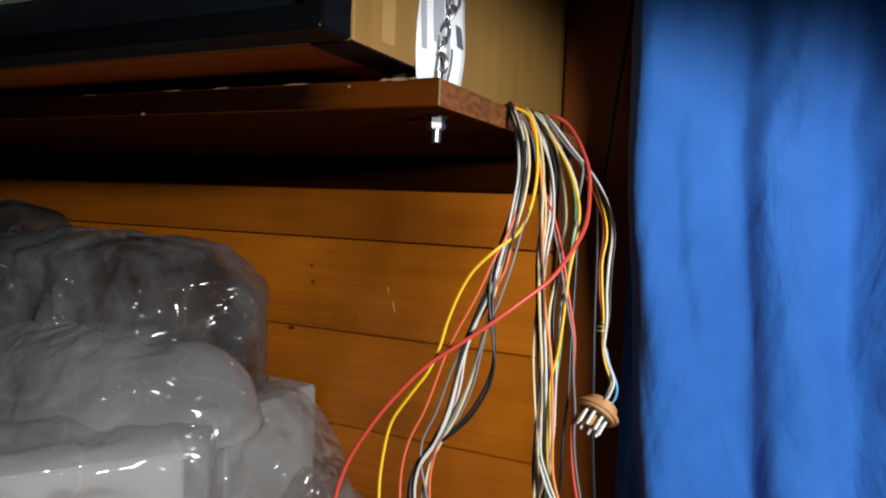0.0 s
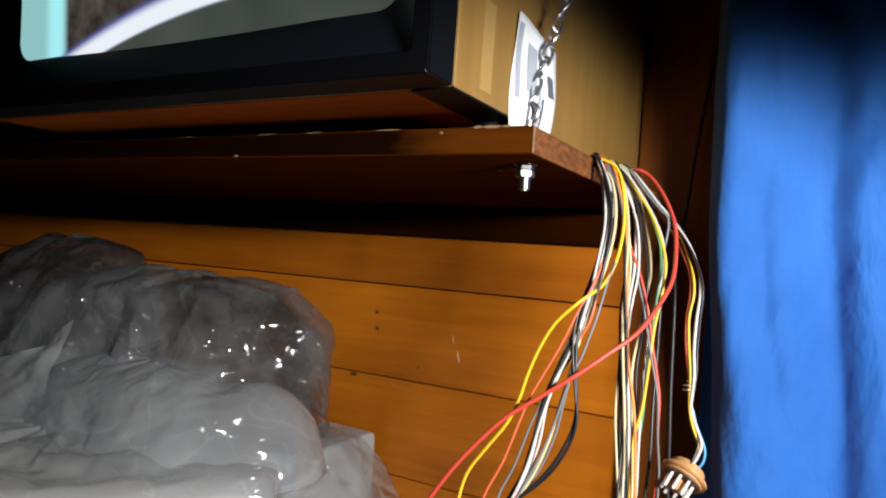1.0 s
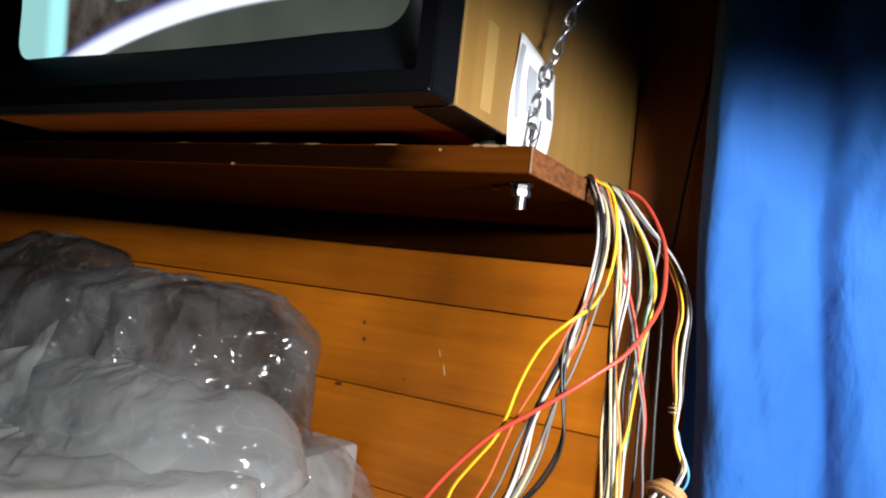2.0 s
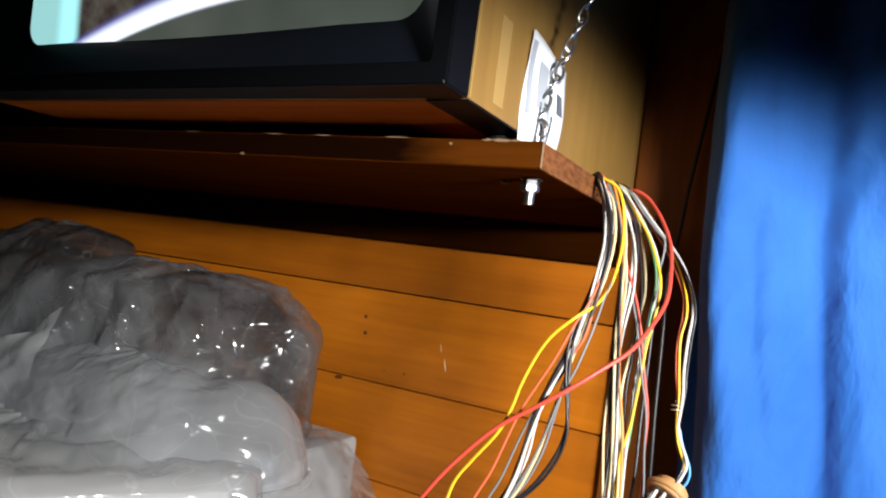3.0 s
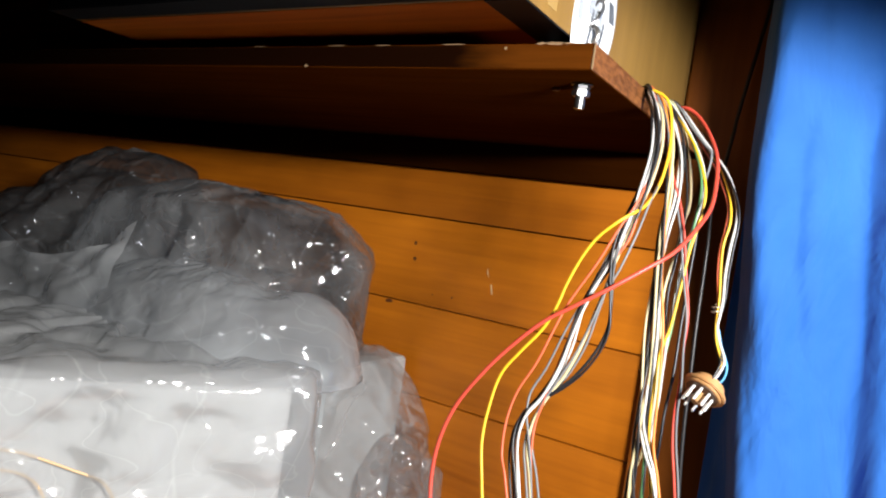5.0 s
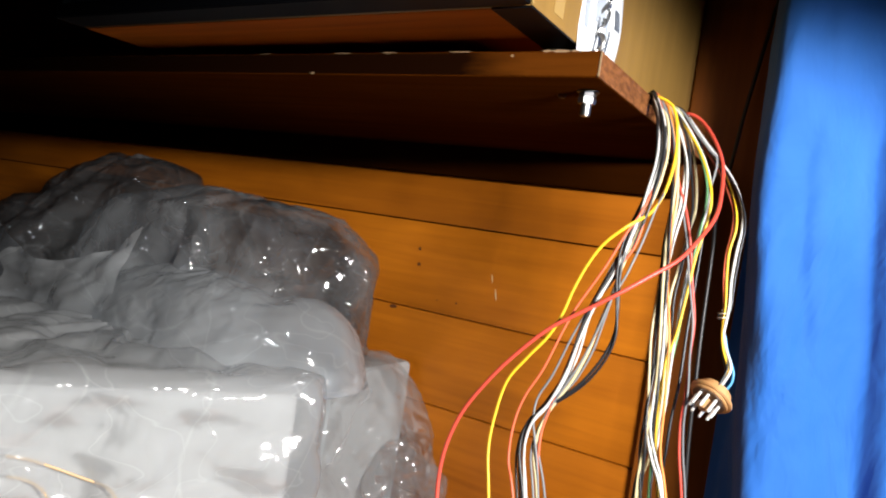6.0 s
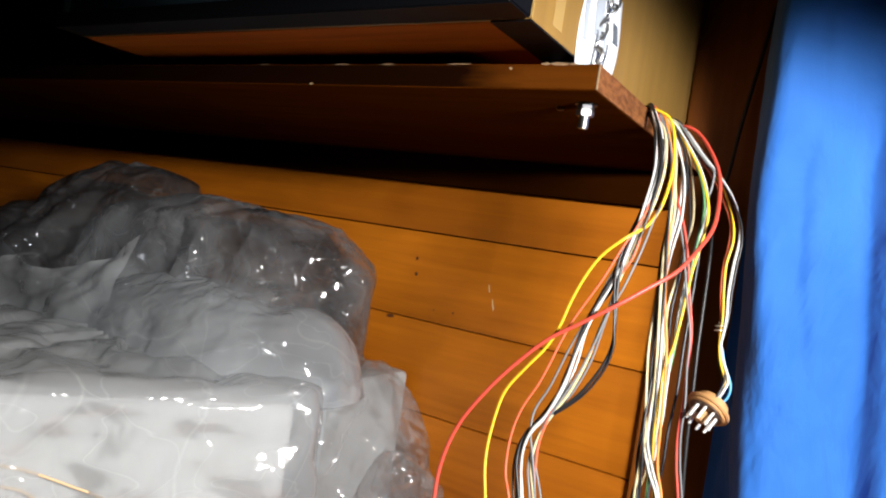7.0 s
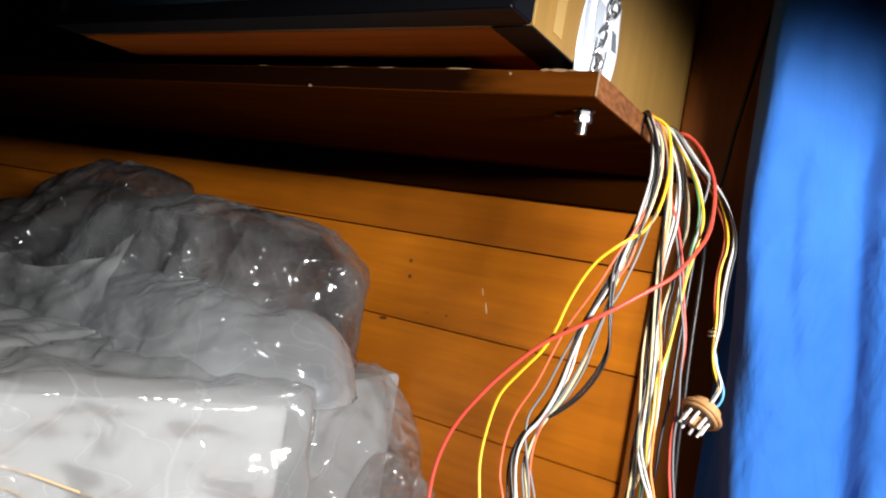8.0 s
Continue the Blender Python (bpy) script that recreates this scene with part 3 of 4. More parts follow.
# ---- wires ----
RUNS = [
    ("yellow", 1.35, [(-0.0, 0.118, 1.309), (0.020, 0.126, 1.291), (0.031, 0.116, 1.259), (0.032, 0.106, 1.225), (0.026, 0.094, 1.2), (0.013, 0.078, 1.185), (-0.002, 0.074, 1.169), (-0.012, 0.072, 1.151), (-0.02, 0.07, 1.129), (-0.025, 0.068, 1.109), (-0.033, 0.066, 1.089), (-0.048, 0.063, 1.067), (-0.061, 0.06, 1.045), (-0.065, 0.055, 1.016), (-0.064, 0.05, 0.989), (-0.057, 0.045, 0.963), (-0.048, 0.04, 0.932)]),
    ("red", 1.75, [(0.013, 0.215, 1.303), (0.027, 0.21, 1.296), (0.043, 0.195, 1.278), (0.057, 0.175, 1.255), (0.063, 0.16, 1.233), (0.066, 0.14, 1.207), (0.061, 0.12, 1.186), (0.051, 0.1, 1.165), (0.035, 0.085, 1.149), (0.015, 0.072, 1.131), (-0.008, 0.064, 1.113), (-0.031, 0.058, 1.095), (-0.054, 0.052, 1.069), (-0.072, 0.047, 1.044), (-0.089, 0.043, 1.014), (-0.097, 0.038, 0.983), (-0.097, 0.034, 0.952), (-0.09, 0.03, 0.919)]),
    ("salmon", 1.1, [(0.003, 0.13, 1.302), (0.018, 0.115, 1.27), (0.025, 0.1, 1.231), (0.02, 0.085, 1.198), (0.012, 0.08, 1.179), (0.001, 0.075, 1.15), (-0.015, 0.07, 1.116), (-0.022, 0.067, 1.096), (-0.032, 0.062, 1.062), (-0.043, 0.058, 1.036), (-0.047, 0.054, 1.012), (-0.045, 0.05, 0.986), (-0.037, 0.045, 0.97), (-0.026, 0.04, 0.94)]),
    ("salmon", 1.1, [(0.005, 0.135, 1.301), (0.021, 0.118, 1.266), (0.027, 0.103, 1.231), (0.023, 0.09, 1.197), (0.019, 0.084, 1.169), (0.007, 0.08, 1.146), (-0.002, 0.074, 1.119), (-0.01, 0.07, 1.09), (-0.016, 0.066, 1.061), (-0.02, 0.06, 1.035), (-0.023, 0.055, 1.01), (-0.018, 0.05, 0.975), (-0.011, 0.045, 0.944)]),
    ("black", 1.35, [(0.001, 0.125, 1.304), (0.012, 0.115, 1.279), (0.021, 0.1, 1.24), (0.02, 0.09, 1.21), (0.016, 0.084, 1.186), (0.013, 0.08, 1.165), (0.013, 0.078, 1.145), (0.016, 0.076, 1.118), (0.017, 0.074, 1.1), (0.012, 0.071, 1.081), (0.001, 0.067, 1.06), (-0.012, 0.063, 1.044), (-0.027, 0.06, 1.029), (-0.037, 0.056, 1.012), (-0.037, 0.052, 0.992), (-0.031, 0.048, 0.971), (-0.022, 0.044, 0.94)]),
    ("white", 1.15, [(-0.007, 0.125, 1.311), (0.006, 0.125, 1.298), (0.018, 0.112, 1.274), (0.024, 0.102, 1.245), (0.022, 0.092, 1.212), (0.017, 0.086, 1.182), (0.007, 0.08, 1.148), (-0.004, 0.075, 1.123), (-0.008, 0.071, 1.104), (-0.01, 0.068, 1.08), (-0.014, 0.064, 1.057), (-0.023, 0.06, 1.034), (-0.032, 0.056, 1.018), (-0.034, 0.052, 0.998), (-0.027, 0.048, 0.973), (-0.018, 0.044, 0.942)]),
    ("black", 1.1, [(-0.005, 0.122, 1.309), (0.009, 0.122, 1.293), (0.022, 0.11, 1.267), (0.025, 0.1, 1.235), (0.021, 0.09, 1.204), (0.016, 0.083, 1.175), (0.005, 0.077, 1.145), (-0.004, 0.072, 1.118), (-0.009, 0.069, 1.098), (-0.012, 0.066, 1.076), (-0.017, 0.062, 1.051), (-0.027, 0.058, 1.03), (-0.035, 0.054, 1.013), (-0.036, 0.05, 0.993), (-0.029, 0.046, 0.972), (-0.02, 0.042, 0.942)]),
    ("cream", 1.2, [(0.001, 0.135, 1.305), (0.018, 0.12, 1.281), (0.027, 0.108, 1.251), (0.027, 0.097, 1.221), (0.022, 0.09, 1.195), (0.017, 0.085, 1.171), (0.012, 0.082, 1.15), (0.008, 0.077, 1.125), (0.004, 0.074, 1.106), (0.0, 0.07, 1.083), (-0.008, 0.066, 1.058), (-0.019, 0.061, 1.035), (-0.025, 0.056, 1.016), (-0.025, 0.052, 0.996), (-0.018, 0.048, 0.976), (-0.009, 0.044, 0.945)]),
    ("grey", 1.0, [(0.002, 0.13, 1.302), (0.016, 0.115, 1.275), (0.022, 0.104, 1.24), (0.019, 0.092, 1.208), (0.013, 0.084, 1.177), (0.002, 0.078, 1.142), (-0.006, 0.073, 1.116), (-0.015, 0.069, 1.091), (-0.024, 0.064, 1.059), (-0.032, 0.059, 1.038), (-0.031, 0.055, 1.021), (-0.026, 0.052, 1.007), (-0.019, 0.049, 0.985), (-0.009, 0.044, 0.945)]),
    ("white", 1.1, [(-0.001, 0.128, 1.308), (0.013, 0.118, 1.287), (0.024, 0.108, 1.258), (0.024, 0.096, 1.225), (0.019, 0.088, 1.193), (0.013, 0.08, 1.162), (0.002, 0.075, 1.13), (-0.005, 0.07, 1.105), (-0.009, 0.067, 1.085), (-0.013, 0.063, 1.063), (-0.021, 0.058, 1.038), (-0.03, 0.053, 1.022), (-0.033, 0.05, 1.002), (-0.027, 0.046, 0.973), (-0.019, 0.042, 0.942)]),
    ("grey", 1.0, [(0.006, 0.14, 1.299), (0.022, 0.128, 1.273), (0.031, 0.115, 1.243), (0.031, 0.103, 1.218), (0.028, 0.096, 1.203), (0.026, 0.09, 1.187), (0.024, 0.086, 1.174), (0.021, 0.083, 1.161), (0.017, 0.079, 1.145), (0.01, 0.075, 1.126), (0.004, 0.071, 1.1), (-0.004, 0.067, 1.073), (-0.013, 0.063, 1.051), (-0.023, 0.058, 1.025), (-0.023, 0.054, 1.001), (-0.013, 0.05, 0.977), (-0.003, 0.046, 0.947)]),
    ("cream", 1.2, [(0.005, 0.165, 1.304), (0.018, 0.155, 1.283), (0.027, 0.145, 1.252), (0.031, 0.135, 1.217), (0.032, 0.128, 1.182), (0.037, 0.12, 1.14), (0.042, 0.115, 1.103), (0.046, 0.11, 1.067), (0.046, 0.106, 1.04), (0.046, 0.102, 1.013), (0.046, 0.1, 0.985), (0.049, 0.098, 0.95)]),
    ("white", 1.15, [(0.005, 0.17, 1.303), (0.021, 0.16, 1.278), (0.032, 0.15, 1.249), (0.036, 0.14, 1.213), (0.035, 0.132, 1.183), (0.037, 0.126, 1.15), (0.043, 0.12, 1.113), (0.047, 0.115, 1.076), (0.047, 0.11, 1.049), (0.046, 0.107, 1.026), (0.053, 0.104, 1.005), (0.062, 0.1, 0.99), (0.073, 0.098, 0.959)]),
    ("black", 1.2, [(0.003, 0.168, 1.304), (0.016, 0.158, 1.281), (0.026, 0.148, 1.248), (0.03, 0.138, 1.212), (0.03, 0.13, 1.177), (0.034, 0.124, 1.139), (0.038, 0.118, 1.102), (0.041, 0.113, 1.07), (0.042, 0.108, 1.038), (0.043, 0.104, 1.011), (0.048, 0.1, 0.985), (0.055, 0.098, 0.952)]),
    ("yellow", 1.2, [(0.007, 0.175, 1.301), (0.025, 0.168, 1.28), (0.043, 0.158, 1.256), (0.055, 0.15, 1.231), (0.059, 0.146, 1.214), (0.058, 0.142, 1.192), (0.055, 0.138, 1.167), (0.054, 0.133, 1.138), (0.052, 0.128, 1.105), (0.048, 0.123, 1.08), (0.049, 0.118, 1.053), (0.052, 0.112, 1.022), (0.059, 0.108, 0.987), (0.067, 0.104, 0.955)]),
    ("cream", 1.2, [(0.011, 0.18, 1.3), (0.028, 0.172, 1.272), (0.039, 0.165, 1.241), (0.045, 0.158, 1.211), (0.044, 0.152, 1.191), (0.042, 0.145, 1.16), (0.04, 0.138, 1.131), (0.045, 0.13, 1.093), (0.05, 0.122, 1.057), (0.051, 0.116, 1.025), (0.049, 0.11, 0.998), (0.046, 0.108, 0.983), (0.046, 0.104, 0.947)]),
    ("red", 1.15, [(0.008, 0.16, 1.297), (0.019, 0.15, 1.262), (0.03, 0.143, 1.232), (0.041, 0.14, 1.207), (0.049, 0.138, 1.181), (0.056, 0.136, 1.148), (0.063, 0.134, 1.116), (0.064, 0.132, 1.088), (0.066, 0.13, 1.061), (0.066, 0.128, 1.035), (0.069, 0.126, 1.01), (0.074, 0.124, 0.988), (0.081, 0.122, 0.955)]),
    ("black", 1.3, [(0.011, 0.185, 1.302), (0.028, 0.18, 1.283), (0.04, 0.178, 1.259), (0.049, 0.175, 1.229), (0.052, 0.17, 1.188), (0.053, 0.165, 1.143), (0.054, 0.158, 1.103), (0.056, 0.15, 1.065), (0.055, 0.145, 1.031), (0.056, 0.14, 1.003), (0.056, 0.136, 0.979), (0.058, 0.132, 0.943)]),
    ("green", 1.05, [(0.011, 0.175, 1.299), (0.03, 0.168, 1.274), (0.046, 0.16, 1.246), (0.053, 0.155, 1.222), (0.053, 0.15, 1.192), (0.052, 0.144, 1.162), (0.052, 0.138, 1.128), (0.052, 0.132, 1.1), (0.051, 0.126, 1.071), (0.051, 0.12, 1.044), (0.051, 0.114, 1.012), (0.053, 0.11, 0.984), (0.058, 0.106, 0.951)]),
    ("grey", 1.1, [(0.014, 0.18, 1.299), (0.032, 0.176, 1.278), (0.046, 0.172, 1.263), (0.054, 0.17, 1.253), (0.052, 0.166, 1.223), (0.05, 0.16, 1.187), (0.049, 0.152, 1.152), (0.049, 0.145, 1.118), (0.048, 0.137, 1.084), (0.049, 0.13, 1.051), (0.051, 0.122, 1.019), (0.053, 0.116, 0.983), (0.057, 0.112, 0.949)]),
    ("orange", 1.1, [(0.008, 0.155, 1.298), (0.02, 0.147, 1.269), (0.028, 0.14, 1.237), (0.032, 0.134, 1.207), (0.036, 0.128, 1.173), (0.04, 0.124, 1.141), (0.048, 0.12, 1.104), (0.052, 0.116, 1.073), (0.055, 0.112, 1.041), (0.058, 0.108, 1.011), (0.065, 0.106, 0.989), (0.074, 0.102, 0.958)]),
    ("white", 1.2, [(0.012, 0.195, 1.301), (0.041, 0.185, 1.27), (0.06, 0.175, 1.25), (0.073, 0.165, 1.233), (0.082, 0.158, 1.214), (0.085, 0.153, 1.197), (0.084, 0.15, 1.178), (0.084, 0.147, 1.154), (0.086, 0.143, 1.135), (0.086, 0.14, 1.12), (0.086, 0.138, 1.111), (0.09, 0.136, 1.099), (0.096, 0.133, 1.086), (0.094, 0.13, 1.076), (0.09, 0.128, 1.068)]),
    ("yellow", 1.05, [(0.011, 0.198, 1.3), (0.04, 0.188, 1.269), (0.058, 0.178, 1.248), (0.069, 0.168, 1.231), (0.077, 0.16, 1.213), (0.08, 0.155, 1.196), (0.078, 0.152, 1.177), (0.08, 0.148, 1.155), (0.083, 0.144, 1.135), (0.084, 0.141, 1.12), (0.085, 0.138, 1.11), (0.088, 0.136, 1.098), (0.094, 0.133, 1.084), (0.093, 0.13, 1.074), (0.088, 0.128, 1.069)]),
    ("salmon", 1.0, [(0.009, 0.2, 1.3), (0.038, 0.19, 1.267), (0.055, 0.18, 1.246), (0.066, 0.17, 1.229), (0.075, 0.162, 1.211), (0.077, 0.157, 1.194), (0.076, 0.153, 1.174), (0.078, 0.149, 1.153), (0.082, 0.145, 1.132), (0.083, 0.142, 1.118)]),
    ("blue", 1.0, [(0.087, 0.14, 1.109), (0.091, 0.138, 1.097), (0.098, 0.134, 1.083), (0.098, 0.132, 1.073), (0.093, 0.129, 1.065)]),
    ("black", 1.0, [(0.083, 0.142, 1.119), (0.085, 0.14, 1.11), (0.086, 0.139, 1.098), (0.093, 0.135, 1.081), (0.091, 0.131, 1.071), (0.086, 0.13, 1.065)]),
    ("black", 2.2, [(0.036, 0.38, 1.345), (0.034, 0.37, 1.303), (0.032, 0.36, 1.268), (0.028, 0.35, 1.228), (0.032, 0.34, 1.183), (0.034, 0.335, 1.139), (0.036, 0.33, 1.088), (0.039, 0.325, 1.039), (0.042, 0.32, 0.984), (0.047, 0.315, 0.93), (0.054, 0.31, 0.873)]),
]
LABEL = {"salmon": "faded red", "cream": "cream-coloured"}


def twisted(points, radius, turns, phase):
    """A line that winds round another."""
    n = len(points) - 1
    return [(x + radius * math.cos(phase + turns * 6.283 * k / n), y + radius * math.sin(phase + turns * 6.283 * k / n), z) for k, (x, y, z) in enumerate(points)]


for k, colour, millimetres, radius, turns, phase in (
    (4, "black", 1.0, 0.0030, 1.6, 0.4), (5, "white", 1.0, 0.0032, 1.3, 2.0), (5, "black", 1.15, 0.0036, 1.1, 4.1), (7, "grey", 1.0, 0.0030, 1.5, 1.0),
    (11, "black", 1.05, 0.0034, 2.1, 0.8), (12, "white", 1.0, 0.0034, 1.8, 3.4), (12, "black", 1.1, 0.0040, 1.6, 5.0), (13, "cream", 1.0, 0.0036, 2.0, 2.6),
    (15, "black", 1.0, 0.0036, 1.4, 1.9), (18, "white", 1.0, 0.0030, 1.7, 4.4), (16, "grey", 0.9, 0.0030, 0.8, 2.0), (21, "black", 0.9, 0.0026, 1.2, 3.0),
):
    RUNS.append((colour, millimetres, twisted(RUNS[k][2], radius, turns, phase)))

for colour, millimetres, points in RUNS:
    x, y, z = points[0]
    if z > 1.26 and y < 0.25:
        top = SHELF_TOP + millimetres / 1000 + 0.0004
        points = [(-0.014, y + 0.13, top), (-0.013, y + 0.06, top), (-0.007, y + 0.018, top + 0.0004)] + [(a, b, min(c, top + 0.0006) if a < 0.012 else c) for k, (a, b, c) in enumerate(points) if k > 2 or a > 0.001]
    elif y > 0.3:
        points = [(x + 0.03, y + 0.012, 1.60), (x + 0.012, y + 0.008, 1.45)] + points
    wire = smooth(part("wire", tube(points, millimetres / 1000), WIRE[colour]), 1.2)
    tagged(wire, "thin " + LABEL.get(colour, colour) + " insulated wire hanging over the shelf end", "wire", group="wires over the shelf end")


# ---- plug at the end of its cable ----
axis = Vector((-0.30, -0.66, -0.69)).normalized()
hub = Vector((0.0845, 0.131, 1.0585))
plug = holder("tube_socket_plug", *hub)
q = axis.to_track_quat("Z", "Y").to_matrix().to_4x4()


def along(d, side=0.0, angle=0.0):
    return hub + q.to_3x3() @ Vector((side * math.cos(angle), side * math.sin(angle), d))


under(plug, smooth(part("flange", rod(along(-0.0035), along(0.0), 0.0176, 40, 0.0008), M_PHENOLIC)))
under(plug, smooth(part("collar", rod(along(0.0), along(0.0022), 0.0156, 40, 0.0006), M_PHENOLIC)))
under(plug, smooth(part("core", rod(along(0.0018), along(0.0028), 0.0138, 40, 0.0004), M_DARK_PHENOLIC, label="dark brown recessed face")))
under(plug, smooth(part("back", rod(along(-0.010), along(-0.0035), 0.013, 32, 0.001), M_PHENOLIC)))
under(plug, smooth(part("key", rod(along(0.0026), along(0.0125), 0.0040, 20, 0.0008), M_PHENOLIC, label="central keyed post")))
for k in range(8):
    a = radians(22 + 45 * k)
    under(plug, smooth(part("pin", rod(along(0.0026, 0.0093, a), along(0.0155, 0.0093, a), 0.00125, 12, 0.0005), M_PIN, label="bright metal pin")))
tagged(plug, "round tan eight-pin plug hanging from its wires", "plug")

tie = smooth(part("wire_tie", tube([(0.0825 + 0.0035 * math.cos(a), 0.1405 + 0.0035 * math.sin(a), 1.1205 + 0.0004 * k) for k, a in enumerate(radians(40 * k) for k in range(22))], 0.0007, 6, 2), M_TIE))
tagged(tie, "dull twisted metal tie round the plug's wires", "cable tie")

# ---- bench with wrapped boxes and a bag ----
bench = holder("bench", -0.7, 0.1, 0.0)
BENCH = 0.62
under(bench, smooth(part("benchtop", block(-1.25, -0.16, -0.28, 0.40, BENCH - 0.035, BENCH, 0.003), M_PINE)))
for lx, ly in ((-1.2, -0.24), (-1.2, 0.36), (-0.21, -0.24), (-0.21, 0.36)):
    under(bench, part("leg", block(lx - 0.03, lx + 0.03, ly - 0.03, ly + 0.03, 0.0, BENCH - 0.035, 0.003), M_PINE))
tagged(bench, "plain pine bench against the plank wall", "bench")


def carton(name, corner, along, across, top, material, label):
    """A box whose lid sits on the body; corner is at the bench, along and across are its sides."""
    A, B, C = Vector(along), Vector(across), Vector(corner)
    thing = holder(name, C.x, C.y, BENCH)
    place = Matrix(((A.x, B.x, 0, C.x), (A.y, B.y, 0, C.y), (0, 0, 1, 0), (0, 0, 0, 1)))
    ax, bx = A.length, B.length
    A, B = A.normalized(), B.normalized()
    place = Matrix(((A.x, B.x, 0, C.x), (A.y, B.y, 0, C.y), (0, 0, 1, 0), (0, 0, 0, 1)))
    for nm, box, bev in (("body", (0, ax, 0, bx, BENCH + 0.0005, top - 0.31), 0.004), ("lid", (-0.003, ax + 0.003, -0.003, bx + 0.003, top - 0.309, top), 0.010)):
        bm = block(*box, bev, 3)
        bmesh.ops.transform(bm, matrix=place, verts=bm.verts)
        bmesh.ops.recalc_face_normals(bm, faces=bm.faces[:])
        under(thing, smooth(part(nm, bm, material)))
    tagged(thing, label, "box", group="boxes on the bench")
    return thing


NEAR_TURN = 54.7
spin = Matrix.Rotation(radians(NEAR_TURN), 3, "Z")
near_along, near_back = spin @ Vector((-0.352, 0, 0)), spin @ Vector((0, 0.39, 0))
far = ((-0.372, 0.215, BENCH), (0.0, 0.175, 0), (-0.33, 0.0, 0), 0.957)
near_corner = Vector((-0.310, 0.088, BENCH)) + near_back * 0.02
carton("box", near_corner, near_along, near_back, 0.962, M_GREY, "large pale grey box wrapped in clear plastic on the bench")
carton("box", *far, M_BOX, "white box in clear plastic against the plank wall")


def wrap(name, bm, material, label):
    ob = smooth(part(name, bm, material), 0.9)
    return tagged(ob, label, "plastic")


mid = near_corner + near_along / 2 + near_back / 2
sheet = wrap("plastic_sheet", wrapped(2, (mid.x, mid.y, 0.80), [((mid.x, mid.y, 0.80), (0.209, 0.229, 0.186), NEAR_TURN)], BENCH + 0.004, 0.05, 56, 36, 0.012, 0.35), M_FILM_THICK, "shiny clear plastic sheet pulled over the large box")
for line in (
    [(-0.443, -0.131, 0.905), (-0.433, -0.116, 0.901), (-0.422, -0.102, 0.895), (-0.408, -0.082, 0.885), (-0.394, -0.062, 0.874), (-0.388, -0.050, 0.855)],
    [(-0.442, -0.129, 0.886), (-0.434, -0.118, 0.883), (-0.426, -0.107, 0.875), (-0.421, -0.099, 0.860)],
):
    under(sheet, smooth(part("hem", tube(line, 0.0013, 8, 4), M_HEM, label="tan welded edge of the plastic"), 1.2))
far_bag = holder("plastic_bag", -0.38, 0.30, BENCH)
under(far_bag, smooth(part("outer_film", wrapped(7, (-0.40, 0.30, 0.80), [((-0.395, 0.292, 0.80), (0.128, 0.11, 0.185)), ((-0.36, 0.30, 0.76), (0.10, 0.10, 0.16))], BENCH + 0.002, 0.06, 30, 22, 0.014, 0.3, 14), M_FILM_LIGHT), 0.6))
under(far_bag, smooth(part("side_fold", wrapped(9, (-0.315, 0.335, 0.76), [((-0.315, 0.335, 0.76), (0.055, 0.060, 0.165))], BENCH + 0.002, 0.09, 20, 22, 0.012, 0.3, 10), M_FILM_LIGHT, label="gathered clear fold at the side of the box"), 0.6))
tagged(far_bag, "clear crinkled plastic bag over the box by the wall", "plastic bag")
bag = holder("plastic_bag", -0.60, 0.20, 0.975)
under(bag, smooth(part("outer_film", wrapped(3, (-0.57, 0.22, 1.00), [
    ((-0.542, 0.265, 1.038), (0.166, 0.13, 0.152)),
    ((-0.67, 0.20, 1.065), (0.152, 0.125, 0.146)),
    ((-0.56, 0.19, 0.98), (0.18, 0.11, 0.10)),
], 0.966, 0.06, 40, 26, 0.018, 0.3, 44), M_FILM, label="thin clear outer film"), 0.5))
under(bag, smooth(part("back_fold", wrapped(5, (-0.84, 0.20, 1.00), [
    ((-0.82, 0.20, 1.05), (0.165, 0.135, 0.180)),
    ((-0.94, 0.12, 1.0), (0.16, 0.14, 0.12)),
], 0.966, 0.07, 36, 24, 0.020, 0.3, 40), M_FILM_SHADED, label="clear end of the bag, its film darkened for shade"), 0.5))
under(bag, smooth(part("inner_fold", wrapped(11, (-0.51, 0.135, 0.95), [((-0.545, 0.135, 0.946), (0.235, 0.105, 0.118)), ((-0.385, 0.165, 0.950), (0.085, 0.080, 0.103))], 0.957, 0.015, 40, 24, 0.006, 0.8), M_FILM_TAUT, label="milky folded inner layer"), 0.9))


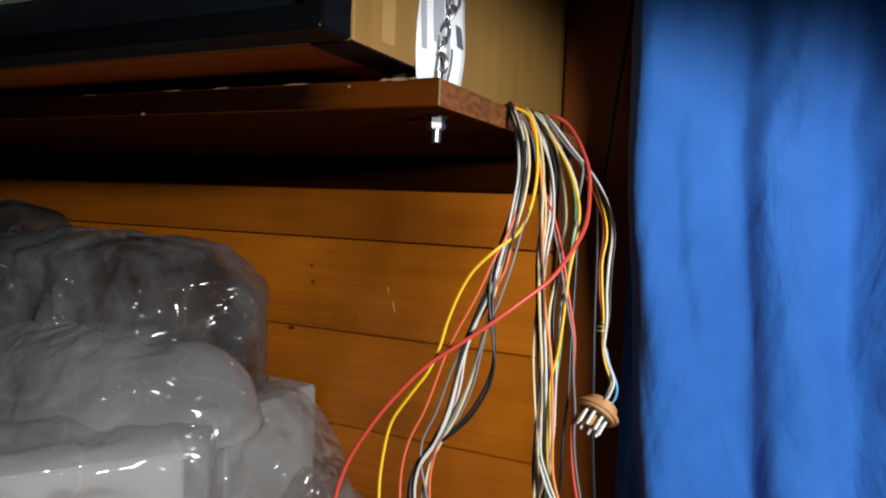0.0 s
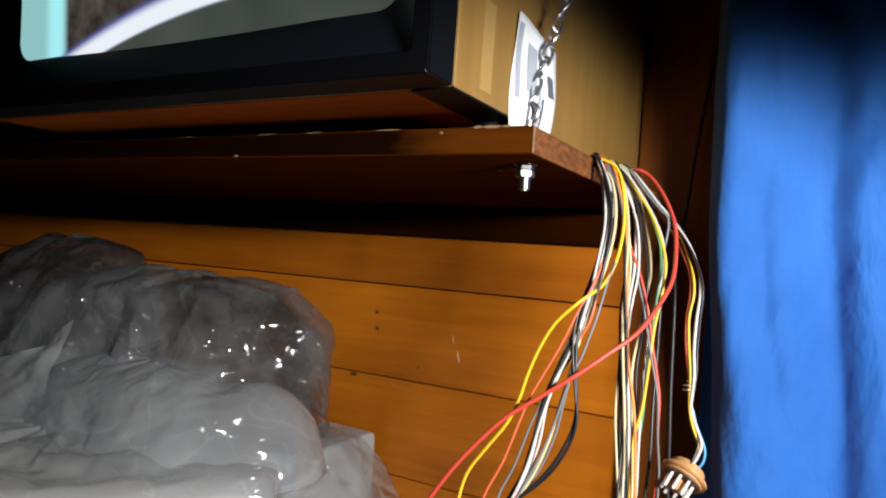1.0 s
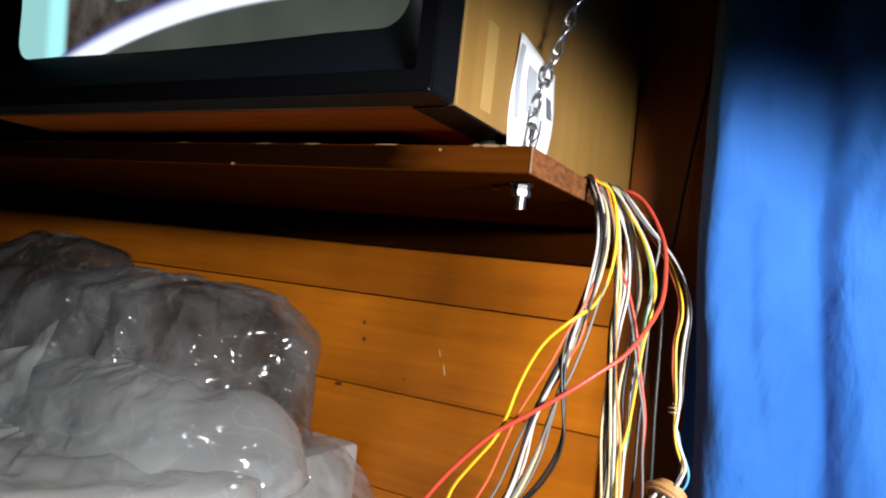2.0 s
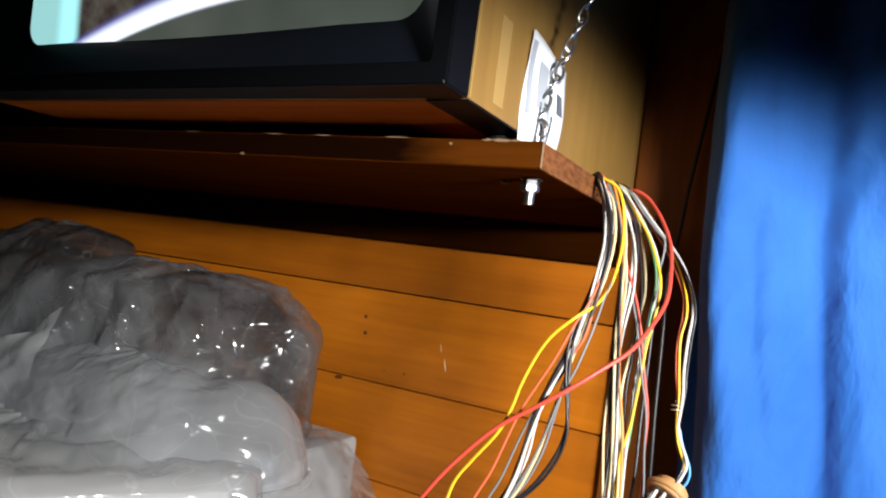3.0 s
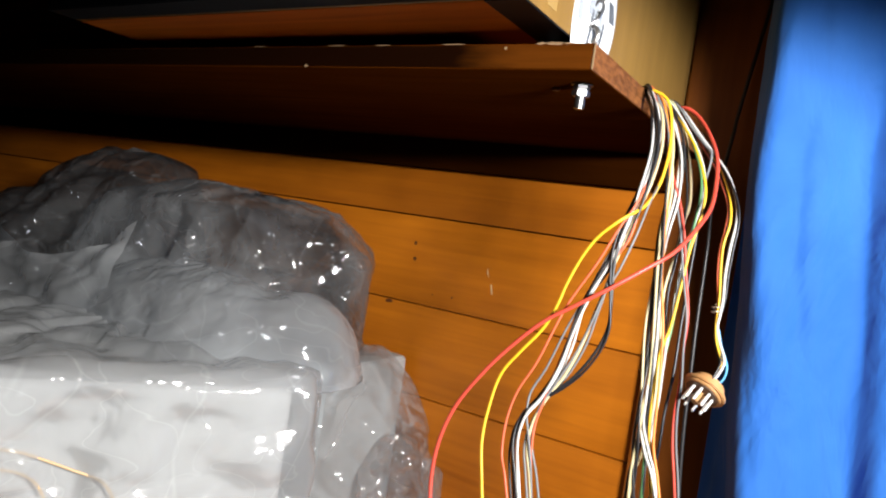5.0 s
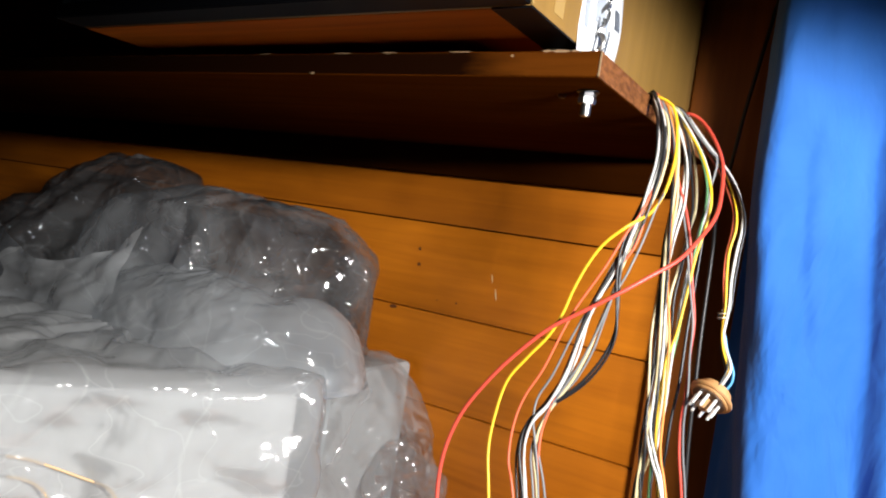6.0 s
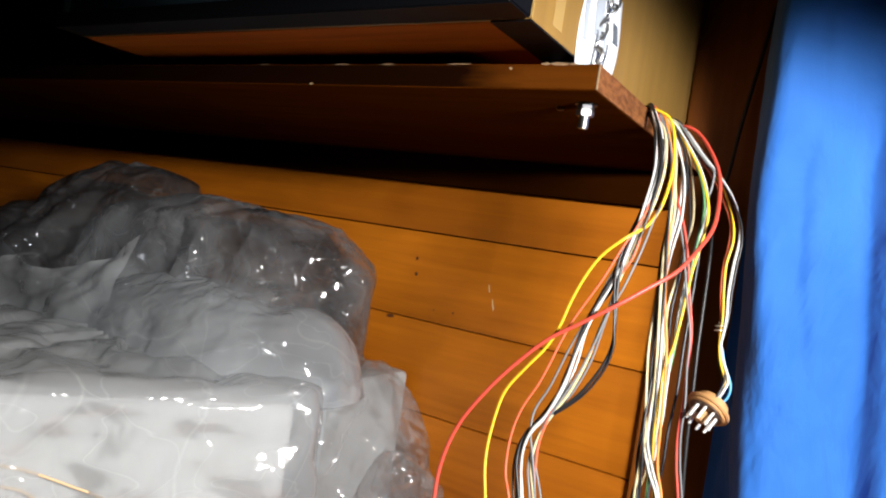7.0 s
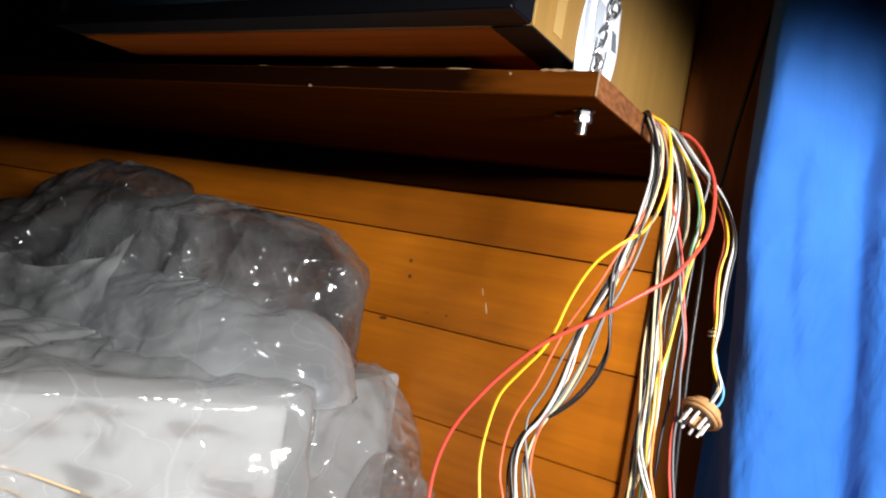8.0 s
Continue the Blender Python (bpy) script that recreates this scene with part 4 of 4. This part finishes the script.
def flap(corners, seed, excess, sag, dip):
    """A loose tongue of film between four corners."""
    rng = np.random.default_rng(seed)
    a, b, c, d = (np.array(q) for q in corners)
    v, u = np.meshgrid(np.linspace(0, 1, 12), np.linspace(0, 1, 18), indexing="ij")
    u, v = u[..., None], v[..., None]
    P = a * (1 - u) * (1 - v) + b * u * (1 - v) + c * u * v + d * (1 - u) * v
    across = np.cross(b - a, d - a)
    across /= np.linalg.norm(across)
    P[..., 2] -= (dip * v * np.sin(np.pi * np.clip((u - 0.25) / 0.75, 0, 1)))[..., 0]
    P = P + across * sag * np.sin(np.pi * u) * (0.4 + v)
    edge = np.zeros(P.shape[:2], bool)
    edge[0, ::3] = edge[-1, ::4] = edge[::4, 0] = edge[::4, -1] = True
    first = P.copy()
    P = settle(first, first + across * (0.02 * (patchy(P.shape[:2], rng, 1) - 0.5))[..., None], excess * patchy(P.shape[:2], rng, 2), 0.3, 200, lambda Q: np.where(edge[..., None], first, Q), False)
    return film_mesh(finer(finer(P, False), False), False, False)


under(bag, smooth(part("flap", flap([(-1.00, 0.02, 0.94), (-0.62, 0.03, 0.955), (-0.565, 0.06, 1.108), (-1.00, 0.07, 1.055)], 4, 0.06, 0.02, 0.055), M_FILM_TAUT, label="pale folded-over mouth of the bag"), 0.9))
tagged(bag, "large crumpled clear plastic bag heaped on the boxes", "plastic bag")

# ---- curtain ----
def curtain_plan(s, z):
    """The cloth's place in plan at s (0 at its free edge) and height z."""
    edge = 0.071 + 0.15 * (z - 1.40) ** 2
    wave = 0.006 * noise.noise((1.3, z * 2.2, 4.0))
    knots = [(0.056, 0.3965), (0.066, 0.394), (0.075, 0.384), (edge - 0.013, 0.356), (edge - 0.004, 0.300), (edge + 0.014, 0.278 + wave),
             (edge + 0.050, 0.296), (edge + 0.080 + wave, 0.318), (edge + 0.100, 0.324), (edge + 0.125, 0.309 - wave), (edge + 0.160, 0.312), (edge + 0.190, 0.336 + wave),
             (edge + 0.225, 0.320), (edge + 0.26, 0.306), (edge + 0.30, 0.335), (edge + 0.34, 0.310), (edge + 0.38, 0.333), (edge + 0.42, 0.308), (edge + 0.46, 0.335), (edge + 0.50, 0.31)]
    f = s * (len(knots) - 1)
    i = min(int(f), len(knots) - 2)
    t = f - i
    g = lambda k: Vector(knots[max(0, min(len(knots) - 1, k))])
    a, b, c, d = g(i - 1), g(i), g(i + 1), g(i + 2)
    return 0.5 * (2 * b + (c - a) * t + (2 * a - 5 * b + 4 * c - d) * t * t + (3 * b - a - 3 * c + d) * t ** 3)


bm = bmesh.new()
rows = []
for j in range(121):
    z = 0.25 + 1.75 * j / 120
    row = []
    for i in range(201):
        p = curtain_plan(i / 200, z)
        w = noise.noise((p.x * 13, z * 2.0, 2.0)) * 0.020 + noise.noise((p.x * 24 + z * 7, z * 8, 7.0)) * 0.0045 + noise.noise((p.x * 60 - z * 18, z * 14, 3.0)) * 0.0016 - abs(noise.noise((p.x * 17 + z * 5, z * 3.4, 11.0))) * 0.011 - abs(noise.noise((p.x * 30 - z * 11, z * 6.5, 5.0))) * 0.005
        fade = min(1.0, i / 30)
        row.append(bm.verts.new((p.x + 0.3 * w * fade, min(p.y + w * fade, 0.402), z)))
    rows.append(row)
for a, b in zip(rows, rows[1:]):
    for k in range(200):
        bm.faces.new((a[k], a[k + 1], b[k + 1], b[k]))
curtain = smooth(part("curtain", bm, M_CURTAIN), 3)
mod = curtain.modifiers.new("thickness", "SOLIDIFY")
mod.thickness = 0.0012
tagged(curtain, "plain bright blue cloth curtain hanging in soft folds", "curtain")

# ---- wall planks with their knots and scratches ----
for k in range(17):
    z = 1.169 + 0.1362 * (k - 9) - (0.0035 if k == 9 else 0.0)
    under(wall, smooth(part("plank", block(-2.2, 1.8, WALL_Y, WALL_Y + 0.0125, max(z + 0.0006, 0.0), min(z + (0.1318 if k == 8 else 0.1388 if k == 9 else 0.1353), 2.4), 0.0026), M_PINE)))


def spot_mark(x, z, rx, rz, turn, material, name, label):
    bm = bmesh.new()
    bmesh.ops.create_circle(bm, cap_ends=True, segments=14, radius=1)
    for v in bm.verts:
        v.co *= 1 + 0.18 * noise.noise(v.co * 3 + Vector((x * 50, z * 50, 0)))
    bmesh.ops.transform(bm, matrix=pose(x, WALL_Y - 0.0003, z, 90, 0, 0) @ pose(0, 0, 0, 0, 0, turn) @ Matrix.Diagonal((rx, rz, 1, 1)), verts=bm.verts)
    return under(wall, part(name, bm, material, label=label))


for x, z, rx, rz, a in ((-0.395, 1.1235, 0.0028, 0.0028, 0), (-0.3925, 1.100, 0.0032, 0.0030, 0), (-0.3185, 1.0535, 0.0017, 0.0017, 0), (-0.429, 1.0285, 0.007, 0.0030, 8), (-0.352, 1.052, 0.0012, 0.001, 0), (0.012, 0.952, 0.004, 0.004, 0)):
    spot_mark(x, z, rx, rz, a, M_KNOT, "knot", "small dark knot")
for x, z, rx, rz, a in ((-0.2565, 1.077, 0.0011, 0.0085, 14), (-0.266, 1.099, 0.0008, 0.006, 12)):
    spot_mark(x, z, rx, rz, a, M_PALE, "scratch", "pale scratch in the varnish")
